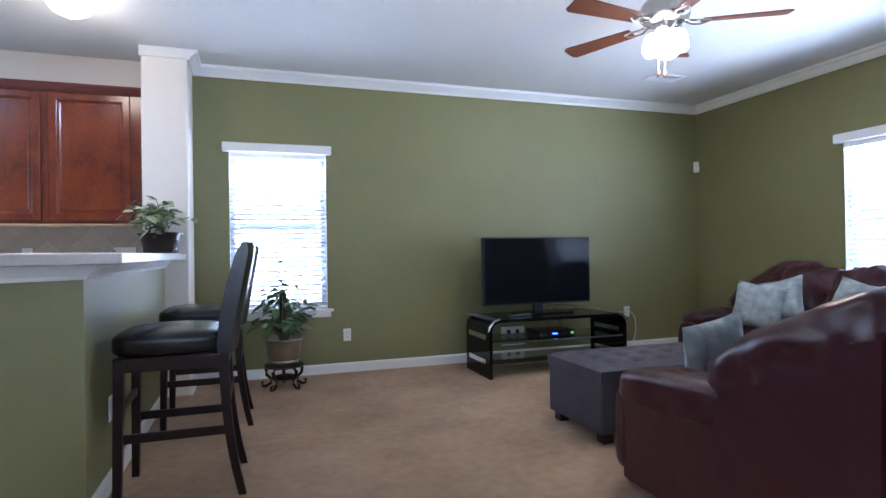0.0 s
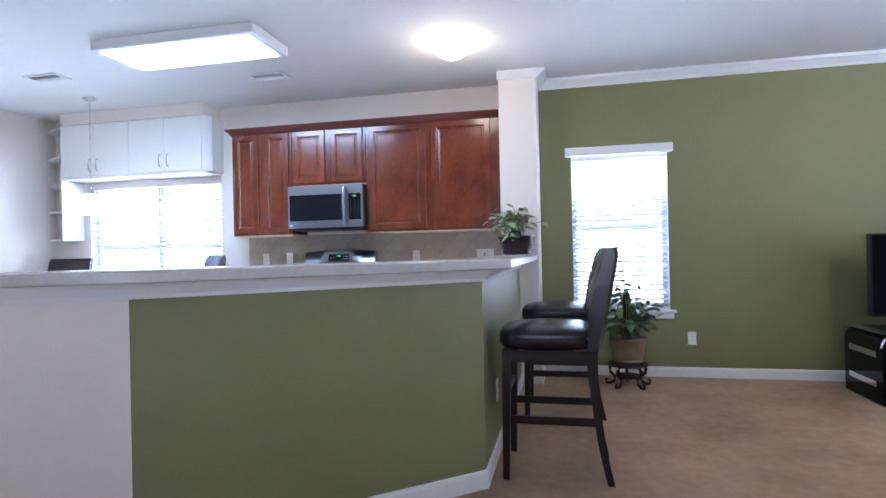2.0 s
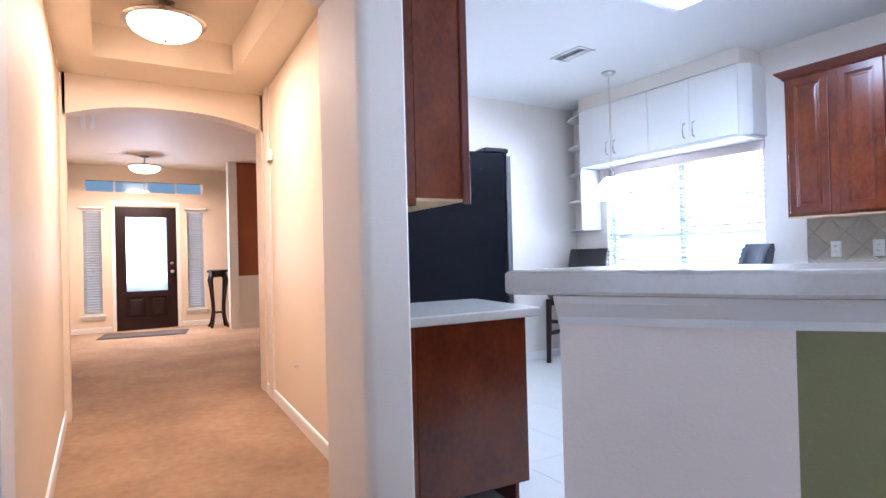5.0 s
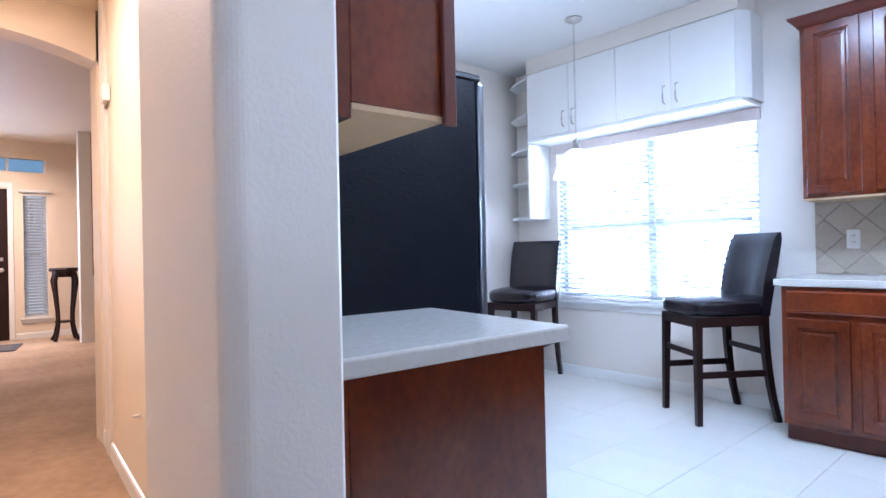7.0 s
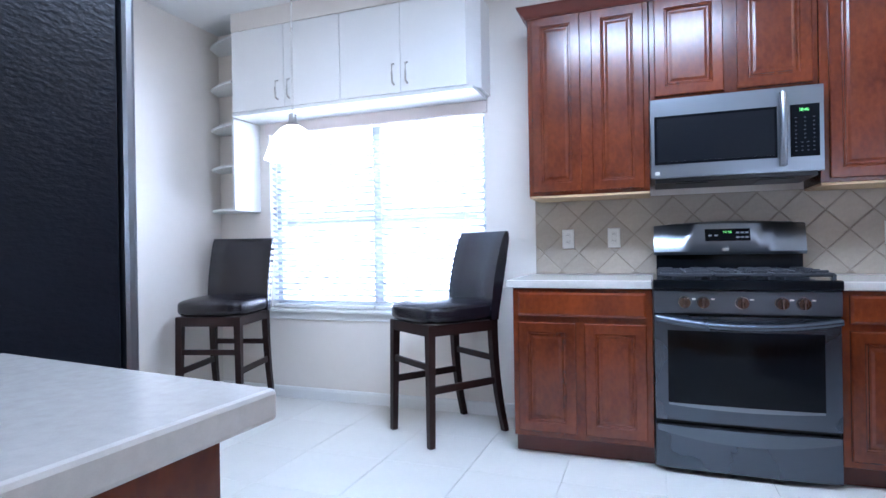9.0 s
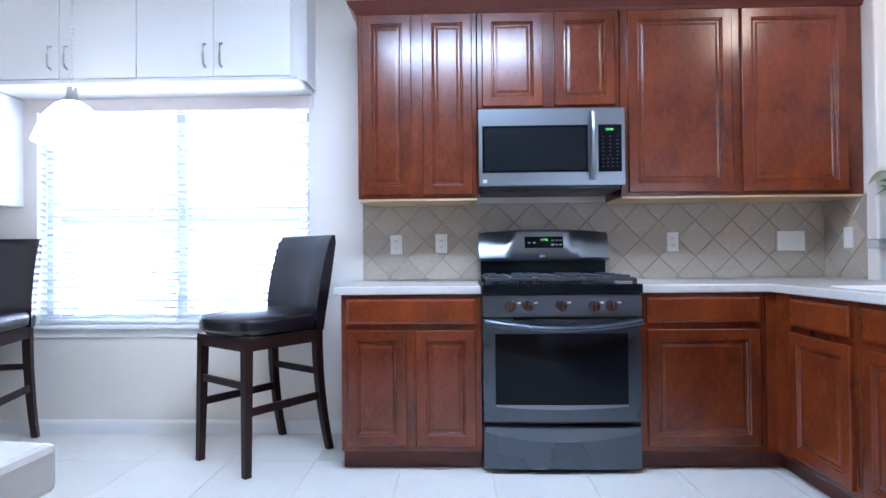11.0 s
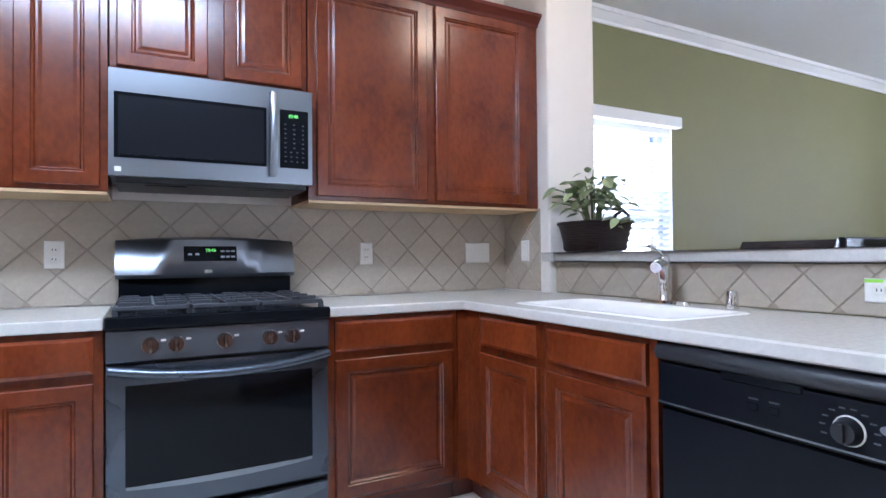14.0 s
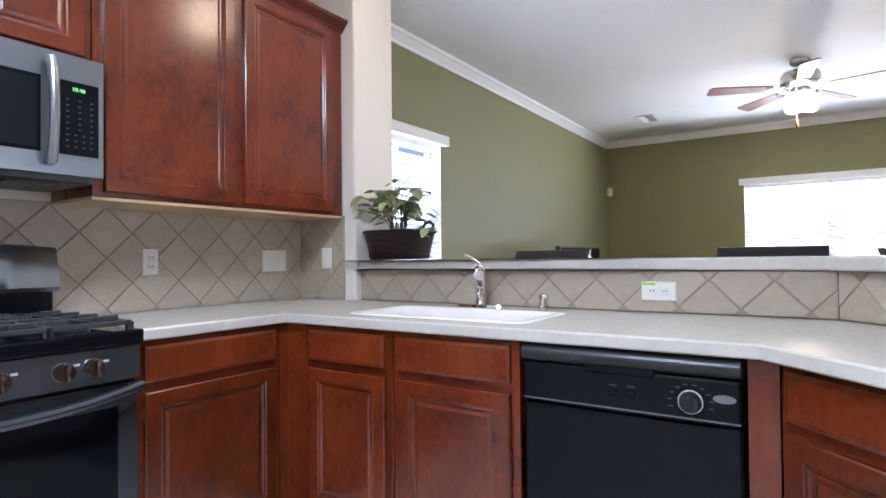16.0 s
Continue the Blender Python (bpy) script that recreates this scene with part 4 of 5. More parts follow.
# ---- windows and blinds ----
def window(name, m, w, z0, z1, mid_rail, mullions=(), slats_open=28, sill=True, valance=0.075, step=0.043, sections=None):
    """Local: x along the wall from 0 to w, -y towards the room, wall face at y 0."""
    win = new(name)
    win.matrix_world = m
    tagged(win, "white framed window with pale faux-wood blinds", kind="structure")
    fr_ = bmesh.new()
    for a in ((0, 0.045, z0, z1), (w - 0.045, w, z0, z1)):
        box(a[0], a[1], 0.085, 0.135, a[2], a[3], bm=fr_)
    for z in (z0, z1 - 0.045):
        box(0.045, w - 0.045, 0.085, 0.135, z, z + 0.045, bm=fr_)
    part("window_frame", fr_, M_SASH, win)
    for x in mullions:
        part("mullion", box(x - 0.035, x + 0.035, 0.080, 0.138, z0 + 0.045, z1 - 0.045), M_SASH, win)
    edges = [0.045, *mullions, w - 0.045]
    for a, b in zip(edges, edges[1:]):
        part("sash_rail", box(a + 0.036, b - 0.036, 0.09, 0.13, mid_rail - 0.022, mid_rail + 0.022), M_SASH, win)
        for c, d in ((z0 + 0.045, mid_rail - 0.022), (mid_rail + 0.022, z1 - 0.045)):
            pane = part("pane", box(a + 0.002, b - 0.002, 0.108, 0.112, c, d), M_GLASS, win)
            pane.visible_shadow = False
    part("reveal", box(-0.001, 0.0035, 0.0, 0.135, z0, z1), M_TRIM, win)
    part("reveal", box(w - 0.0035, w + 0.001, 0.0, 0.135, z0, z1), M_TRIM, win)
    if sill:
        part("window_sill", box(-0.05, w + 0.05, -0.045, 0.084, z0 - 0.022, z0 + 0.003, 0.006, 2), M_TRIM, win)
        part("apron", box(-0.03, w + 0.03, -0.016, -0.001, z0 - 0.075, z0 - 0.023, 0.004), M_TRIM, win)
    for a, b in sections or [(0.006, w - 0.006)]:
        first = None
        top = z1 - 0.05
        n = int((top - z0 - 0.05) / step)
        for i in range(n):
            if first is None:
                first = part("slat", box(-(b - a) / 2, (b - a) / 2, -0.024, 0.024, -0.0014, 0.0014), M_SLAT, win)
                ob = first
            else:
                ob = new("slat", first.data)
                ob.parent = win
            ob.matrix_local = pose((a + b) / 2, 0.038, z0 + 0.055 + i * step, -slats_open)
        part("bottom_rail", box(a, b, 0.012, 0.062, z0 + 0.008, z0 + 0.030, 0.004), M_TRIM, win)
        part("head_rail", box(a, b, 0.006, 0.070, z1 - 0.048, z1 - 0.002), M_TRIM, win)
        for x in (a + 0.14, b - 0.14):
            part("ladder_cord", tube([(x, 0.012, z0 + 0.03), (x, 0.012, z1 - 0.05)], 0.0022, 5), M_TRIM, win)
        part("tilt_wand", tube([(a + 0.06, -0.005, z1 - 0.06), (a + 0.062, -0.006, z1 - 0.75)], 0.004, 6), M_TRIM, win)
    if valance:
        part("valance", box(-0.055, w + 0.045, -0.062, -0.002, z1 - 0.005, z1 + valance, 0.006), M_TRIM, win)
    return win


window("window_1", pose(2.67, 0, 0), 0.845, 0.60, 2.03, 1.365, slats_open=27)
window("window_2", pose(-2.68, 0, 0), 1.68, 0.66, 2.00, 1.29, mullions=(0.86,), slats_open=26, valance=0.0, sections=[(0.006, 0.853), (0.867, 1.674)])
window("window_3", pose(XE, -1.74, 0, 0, 0, -90), 2.70, 0.80, 2.02, 1.33, mullions=(0.90, 1.80), slats_open=40, sections=[(0.006, 0.895), (0.905, 1.795), (1.805, 2.694)])
# window_7 is out of view, added as the opening for the south daylight
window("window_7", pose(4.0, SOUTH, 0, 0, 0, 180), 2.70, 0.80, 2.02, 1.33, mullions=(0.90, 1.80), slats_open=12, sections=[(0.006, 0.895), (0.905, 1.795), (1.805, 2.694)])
hdr = struct("trim_window_header", box(-2.70, -0.98, -0.02, -0.002, 1.955, 2.034, 0.003), mat("pale_header_board", (0.72, 0.64, 0.60), 0.5, vary=0.03), "pale header board above the dining window")
for nm, b in (("backdrop", (0.8, 5.4, 1.9, 1.95, -0.5, 4.0)), ("backdrop", (-4.6, 0.79, 1.9, 1.95, -0.5, 4.0))):
    struct(nm, box(*b), M_SKYGLOW, "bright hazy distance outside the windows")
struct("backdrop", box(9.6, 9.65, -7.5, 0.6, -0.5, 4.0), M_SKYGLOW, "bright hazy distance outside the windows")
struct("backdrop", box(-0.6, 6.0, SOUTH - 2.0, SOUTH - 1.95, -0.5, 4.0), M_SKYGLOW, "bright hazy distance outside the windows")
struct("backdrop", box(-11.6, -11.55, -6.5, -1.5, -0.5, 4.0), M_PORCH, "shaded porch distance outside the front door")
struct("ground", box(-60, 60, -60, 60, -0.25, -0.15), mat("lawn", (0.06, 0.09, 0.03), 0.95, vary=0.3, scale=3, bump=0.6, bump_scale=40), "grass outside the house")


# ---- bar stools ----
def bar_stool(x, y, turn, label):
    s = thing("bar_stool", x, y, 0, turn, label, "bar stool", "bar stools")
    seat = cushion(0.47, 0.50, 0.15, 0.30, 10, m=Matrix.Translation((0, -0.01, 0.715)))
    part("seat", seat, M_LEATHER, s, "padded dark leather seat", smooth=True)
    ap = bmesh.new()
    for a in ((-0.205, 0.205, -0.235, -0.213), (-0.205, 0.205, 0.213, 0.235), (-0.215, -0.193, -0.23, 0.23), (0.193, 0.215, -0.23, 0.23)):
        box(*a, 0.60, 0.66, bm=ap)
    part("apron", ap, M_ESPRESSO, s)
    bk = bmesh.new()
    k, rows = 12, []
    for i in range(k + 1):
        u = i / k
        z = 0.66 + 0.515 * u
        yy = 0.235 + 0.10 * u ** 1.4
        th = 0.036 + 0.012 * math.sin(math.pi * min(1, u * 1.05))
        if i == k:
            th = 0.02
        ring = []
        for j in range(9):
            v = j / 8 * 2 - 1
            ring.append(bk.verts.new((v * 0.225, yy - th + 0.022 * v * v * -1 + (0.012 if abs(v) == 1 else 0), z)))
        for j in range(9):
            v = 1 - j / 8 * 2
            ring.append(bk.verts.new((v * 0.225, yy + th - 0.02 * v * v - (0.012 if abs(v) == 1 else 0), z)))
        rows.append(ring)
    for a, b in zip(rows, rows[1:]):
        for q in range(18):
            bk.faces.new((a[q], a[(q + 1) % 18], b[(q + 1) % 18], b[q]))
    bk.faces.new(rows[0]), bk.faces.new(rows[-1])
    part("backrest", bk, M_LEATHER, s, "upright dark leather backrest", smooth=True)
    for sx in (-1, 1):
        for back in (0, 1):
            lg = bmesh.new()
            rows = []
            for i in range(7):
                u = i / 6
                z = 0.66 * (1 - u) + 0.001
                yy = -0.215 - 0.012 * u if not back else 0.215 + 0.075 * u ** 2.2
                xx = sx * (0.195 + 0.012 * u)
                h = 0.022 - 0.005 * u
                rows.append([lg.verts.new(p) for p in ((xx - h, yy - h, z), (xx + h, yy - h, z), (xx + h, yy + h, z), (xx - h, yy + h, z))])
            for a, b in zip(rows, rows[1:]):
                for q in range(4):
                    lg.faces.new((a[q], a[(q + 1) % 4], b[(q + 1) % 4], b[q]))
            lg.faces.new(rows[0]), lg.faces.new(rows[-1])
            part("leg", lg, M_ESPRESSO, s)
        part("stretcher", box(sx * 0.199 - 0.01, sx * 0.199 + 0.01, -0.21, 0.225, 0.285, 0.325, 0.003), M_ESPRESSO, s)
    part("stretcher", box(-0.195, 0.195, -0.23, -0.21, 0.415, 0.45, 0.003), M_ESPRESSO, s)
    part("stretcher", box(-0.195, 0.195, 0.22, 0.24, 0.415, 0.45, 0.003), M_ESPRESSO, s)
    return s


s1 = bar_stool(2.52, -2.31, -90, "dark leather bar stool with espresso legs at the bar")
copy_thing(s1, pose(2.55, -1.21, 0, 0, 0, -90))
d1 = copy_thing(s1, pose(-1.165, -0.39, 0.0075, 0, 0, -36))
tagged(d1, "dark leather bar stool with a worn seat by the dining window")
d2 = copy_thing(s1, pose(-2.745, -0.42, 0.0075, 0, 0, 15))
tagged(d2, "dark leather bar stool in the dining corner under shelves")

# ---- leaves and plants ----
def leaf_mesh(name, length, width, material):
    bm, k, rows = bmesh.new(), 6, []
    for i in range(k + 1):
        u = i / k
        w = width * 0.5 * (math.sin(math.pi * u ** 0.75) ** 0.8 if 0 < u < 1 else 0.02)
        z = -0.16 * length * u * u
        rows.append([bm.verts.new((-w, length * u, z + 0.18 * w)), bm.verts.new((0, length * u, z)), bm.verts.new((w, length * u, z + 0.18 * w))])
    for a, b in zip(rows, rows[1:]):
        bm.faces.new((a[0], a[1], b[1], b[0]))
        bm.faces.new((a[1], a[2], b[2], b[1]))
    me = bpy.data.meshes.new(name)
    bm.to_mesh(me)
    bm.free()
    me.materials.append(material)
    return me


def foliage(plant, count, center, spread, height, meshes, seed, droop=0.2):
    """Stems that lean out from the pot, each with leaves of its own."""
    rnd = random.Random(seed)
    for i in range(count):
        a = rnd.uniform(0, 2 * math.pi)
        out = spread * rnd.uniform(0.25, 1.0)
        top = height * rnd.uniform(0.35, 1.0) * (1.1 - droop * out / spread)
        p0 = Vector(center) + Vector((0.03 * math.cos(a), 0.03 * math.sin(a), 0))
        p1 = Vector(center) + Vector((out * 0.45 * math.cos(a), out * 0.45 * math.sin(a), top * 0.8))
        p2 = Vector(center) + Vector((out * math.cos(a), out * math.sin(a), top))
        part("stem", tube([p0, (p0 + p1) / 2 + Vector((0, 0, top * 0.1)), p1, p2], 0.0028, 5), M_STEM, plant)
        for p in (p1, p2, (p1 + p2) / 2):
            ob = new("leaf", rnd.choice(meshes))
            ob.parent = plant
            s = rnd.uniform(0.7, 1.25)
            ob.matrix_local = Matrix.LocRotScale(p + Vector((rnd.uniform(-1, 1), rnd.uniform(-1, 1), rnd.uniform(-1, 1))) * 0.02, Euler((rnd.uniform(-0.7, 0.5), rnd.uniform(-0.5, 0.5), a - math.pi / 2 + rnd.uniform(-1.1, 1.1))), (s, s, s))


LEAF_A = [leaf_mesh("leaf", 0.088, 0.048, M_LEAF), leaf_mesh("leaf", 0.066, 0.036, M_LEAF), leaf_mesh("leaf", 0.076, 0.040, M_LEAF)]
LEAF_B = [leaf_mesh("leaf", 0.11, 0.05, M_LEAF2), leaf_mesh("leaf", 0.085, 0.042, M_LEAF2)]

bp = thing("basket_plant", 2.205, -0.60, 1.130, 0, "trailing green pothos in a dark wicker basket on the bar", "plant")
wk = bmesh.new()
for i in range(11):
    z = 0.012 + i * 0.0125
    gx, gy = 0.112 + 0.0024 * i, 0.150 + 0.0028 * i
    pts = [(gx * math.copysign(abs(math.cos(t)) ** 0.6, math.cos(t)), gy * math.copysign(abs(math.sin(t)) ** 0.6, math.sin(t)), z + 0.0015 * (k % 2)) for k, t in enumerate([2 * math.pi * q / 28 for q in range(29)])]
    tube(pts, 0.0074, 6, wk)
basket = part("basket", wk, M_WICKER, bp, "dark woven wicker basket", smooth=True)
part("liner", box(-0.104, 0.104, -0.140, 0.140, 0.003, 0.125, 0.02, 2), M_WICKER, bp)
part("rim", tube([(0.142 * math.copysign(abs(math.cos(2 * math.pi * q / 32)) ** 0.6, math.cos(2 * math.pi * q / 32)), 0.186 * math.copysign(abs(math.sin(2 * math.pi * q / 32)) ** 0.6, math.sin(2 * math.pi * q / 32)), 0.150) for q in range(33)], 0.010, 6), M_WICKER, bp, smooth=True)
for sy in (-1, 1):
    part("handle", tube([(-0.05, sy * 0.185, 0.145), (-0.04, sy * 0.195, 0.185), (0, sy * 0.198, 0.20), (0.04, sy * 0.195, 0.185), (0.05, sy * 0.185, 0.145)], 0.009, 6), M_WICKER, bp, smooth=True)
part("soil", box(-0.108, 0.108, -0.15, 0.15, 0.125, 0.138), M_SOIL, bp)
foliage(bp, 34, (0, 0.0, 0.13), 0.23, 0.27, LEAF_A, 3)
foliage(bp, 12, (0, 0.02, 0.13), 0.13, 0.29, LEAF_A, 12)
foliage(bp, 4, (0, -0.12, 0.12), 0.17, 0.10, LEAF_A, 8, 0.6)

fp = thing("potted_plant", 3.10, -0.42, 0.0, 0, "leafy houseplant in an aged silver pot on a stand", "plant")
fs = thing("plant_stand", 3.10, -0.42, 0.0, 0, "low dark carved wooden plant stand with scroll feet", "plant stand")
part("top", lathe([(0.10, 0.175), (0.155, 0.178), (0.165, 0.19), (0.155, 0.203), (0.10, 0.205)], 28), M_ESPRESSO, fs, smooth=True)
part("ring", lathe([(0.09, 0.075), (0.105, 0.08), (0.105, 0.095), (0.09, 0.10)], 24), M_ESPRESSO, fs, smooth=True)
for i in range(5):
    a = 2 * math.pi * i / 5 + 0.3
    c, s_ = math.cos(a), math.sin(a)
    prof = [(0.12, 0.18), (0.155, 0.15), (0.15, 0.11), (0.11, 0.075), (0.115, 0.04), (0.155, 0.014), (0.185, 0.018), (0.19, 0.045), (0.17, 0.05)]
    part("leg", tube([(r * c, r * s_, z) for r, z in prof], 0.013, 8, radii=[0.016, 0.016, 0.014, 0.012, 0.012, 0.013, 0.012, 0.010, 0.008]), M_ESPRESSO, fs, smooth=True)
fp.location.z = 0.205
part("pot", lathe([(0.06, 0.0), (0.115, 0.002), (0.125, 0.02), (0.118, 0.035), (0.13, 0.06), (0.14, 0.16), (0.15, 0.195), (0.158, 0.20), (0.155, 0.21), (0.14, 0.205), (0.12, 0.19)], 32), M_BRASS, fp, "hammered silver pot", smooth=True)
part("soil", lathe([(0.05, 0.18), (0.13, 0.186), (0.05, 0.19)], 20), M_SOIL, fp)
foliage(fp, 48, (0, 0, 0.18), 0.29, 0.46, LEAF_B, 5)
foliage(fp, 28, (0, 0, 0.18), 0.27, 0.24, LEAF_B, 6)
foliage(fp, 7, (0, 0, 0.30), 0.10, 0.52, LEAF_B, 9)
part("moss_pole", lathe([(0.028, 0.18), (0.032, 0.3), (0.03, 0.55), (0.02, 0.60)], 12), M_SOIL, fp)

# ---- television and its stand ----
ts = thing("tv_stand", 4.79, -0.82, 0, 0, "black glossy tv stand with glass shelves and chrome trims", "tv stand")
LT, DT, HT = 1.40, 0.56, 0.515
for x, s_ in ((0.0, 1), (LT, -1)):
    sd_ = bmesh.new()
    pts = [(0, 0.0), (0, HT - 0.10)] + [(0.10 - 0.10 * math.cos(radians(a)), HT - 0.10 + 0.10 * math.sin(radians(a))) for a in (18, 36, 54, 72, 90)]
    pts += [(0.10, HT - 0.028)] + [(0.10 - 0.072 * math.cos(radians(a)), HT - 0.10 + 0.072 * math.sin(radians(a))) for a in (72, 54, 36, 18)] + [(0.028, HT - 0.10), (0.028, 0.0)]
    fa_ = [sd_.verts.new((x + s_ * px, 0, pz)) for px, pz in pts]
    fb_ = [sd_.verts.new((x + s_ * px, DT, pz)) for px, pz in pts]
    sd_.faces.new(fa_), sd_.faces.new(fb_[::-1])
    for i in range(len(pts)):
        sd_.faces.new((fa_[i], fa_[(i + 1) % len(pts)], fb_[(i + 1) % len(pts)], fb_[i]))
    side = part("side_panel", sd_, M_BGLOSS, ts)
    part("corner_trim", tube([(x + s_ * (0.10 - 0.104 * math.cos(radians(a))), -0.004, HT - 0.10 + 0.104 * math.sin(radians(a))) for a in (0, 30, 60, 90)], 0.012, 8), M_CHROME, side, "chrome corner", smooth=True)
    part("corner_band", box(x - 0.002 if s_ > 0 else x - 0.10, x + 0.10 if s_ > 0 else x + 0.002, -0.002, DT, HT - 0.002, HT + 0.003), M_STEEL, side)
    for z in (0.12, 0.335):
        xx = x - 0.003 if s_ > 0 else x + 0.003
        part("slot_trim", box(xx - 0.003, xx + 0.003, 0.08, DT - 0.08, z, z + 0.045, 0.002), M_CHROME, side, "chrome slot trim")
        xi = x + s_ * 0.031
        part("slot_trim", box(xi - 0.003, xi + 0.003, 0.08, DT - 0.08, z, z + 0.045, 0.002), M_CHROME, side)
part("top", box(0.10, LT - 0.10, 0.0, DT, HT - 0.028, HT), M_BGLOSS, ts, "black glass top")
for z, dep in ((0.115, 0.02), (0.30, 0.02)):
    part("shelf", box(0.03, LT - 0.03, dep, DT - 0.04, z, z + 0.010), M_GREENGLASS, ts, "clear glass shelf")
    part("shelf_edge", box(0.03, LT - 0.03, dep - 0.004, dep - 0.0005, z - 0.002, z + 0.012), M_STEEL, ts)
part("back_rail", box(0.03, LT - 0.03, DT - 0.012, DT - 0.002, 0.20, 0.24), M_BGLOSS, ts)
tv = thing("television", 5.472, -0.42, HT, 0, "large black flat-screen television switched off", "television")
part("bezel", box(-0.571, 0.571, -0.03, 0.03, 0.085, 0.725, 0.004), M_BLACK, tv)
part("screen", box(-0.559, 0.559, -0.033, -0.0295, 0.10, 0.713), M_BGLOSS, tv, "dark glossy screen")
part("rear_bulge", box(-0.35, 0.35, 0.03, 0.065, 0.15, 0.55, 0.01), M_BLACK, tv)
part("neck", box(-0.05, 0.05, -0.02, 0.02, 0.01, 0.10, 0.006), M_BLACK, tv)
part("stand_base", prism([(-0.30, -0.17), (0.30, -0.17), (0.22, 0.10), (-0.22, 0.10)], 0.0, 0.012, 0.004), M_BGLOSS, tv)
sb = thing("sound_remote", 5.16, -0.66, HT, 14, "silver remote bar lying on the tv stand", "remote")
part("body", box(-0.13, 0.13, -0.02, 0.02, 0.0, 0.018, 0.005), M_STEEL, sb)
cbx = thing("cable_box", 5.55, -0.52, 0.31, 0, "black cable box with blue and green lights", "cable box")
part("case", box(-0.19, 0.19, -0.13, 0.13, 0.004, 0.055, 0.004), M_BLACK, cbx)
part("blue_light", box(-0.05, 0.0, -0.1325, -0.129, 0.022, 0.030), M_BLUEGLOW, cbx)
part("green_light", box(0.145, 0.17, -0.1325, -0.129, 0.020, 0.034), M_GREENGLOW, cbx)
for x in (-0.16, 0.16):
    part("foot", box(x - 0.015, x + 0.015, -0.1, 0.1, 0.0, 0.005), M_BLACK, cbx)
rt = thing("power_strip_plate", 5.40, -0.001, 0.24, 0, "white double wall plate with cables behind the tv stand", "outlet")
part("plate", box(-0.13, 0.13, -0.008, 0, -0.10, 0.09, 0.003), M_PLATE, rt)
for x in (-0.05, 0.05):
    for z in (-0.045, 0.035):
        part("socket", box(x - 0.02, x + 0.02, -0.012, -0.007, z - 0.025, z + 0.025, 0.003), M_BLACK, rt)
cab_ = thing("cables", 5.45, -0.235, 0, 0, "loose black cables behind the television", "cable")
for i, (a, b) in enumerate((((0.10, 0.0, 0.52), (0.25, 0.02, 0.36)), ((0.20, -0.05, 0.54), (0.62, 0.05, 0.53)), ((0.30, 0.0, 0.52), (0.42, 0.05, 0.33)))):
    A, B = Vector(a), Vector(b)
    part("cable", tube([A, A + Vector((0.04, 0.03, 0.02)), (A + B) / 2 + Vector((0.02, 0.05, 0.02)), B], 0.004, 6), M_BLACK, cab_, smooth=True)
part("cable", tube([(0.83, 0.0, 0.008), (1.1, 0.14, 0.008), (1.5, 0.18, 0.008), (2.0, 0.19, 0.008)], 0.005, 6), M_BLACK, cab_, smooth=True)
part("plug_cord", tube([(1.40, 0.235, 0.42), (1.43, 0.20, 0.36), (1.46, 0.22, 0.2), (1.40, 0.22, 0.05)], 0.004, 6), M_PLATE, cab_, smooth=True)

# ---- sofas, ottoman, cushions ----
def rumpled(sx, sy, sz, seed, m, puff=0.25, amount=0.018, cuts=24):
    bm = cushion(sx, sy, sz, puff, cuts)
    off = Vector((seed * 3.1, seed * 1.7, seed))
    for v in bm.verts:
        n = noise.noise(Vector((v.co.x * 3.0, v.co.y * 7, v.co.z * 7)) + off) + 0.5 * noise.noise(Vector((v.co.x * 9, v.co.y * 14, v.co.z * 14)) + off)
        fold = 0.5 - abs(noise.noise(Vector((v.co.x * 16 + v.co.z * 5, v.co.y * 5, v.co.z * 6)) + off))
        v.co += v.co.normalized() * (n * amount + fold * amount * 0.9)
    bmesh.ops.transform(bm, matrix=m, verts=bm.verts)
    return bm


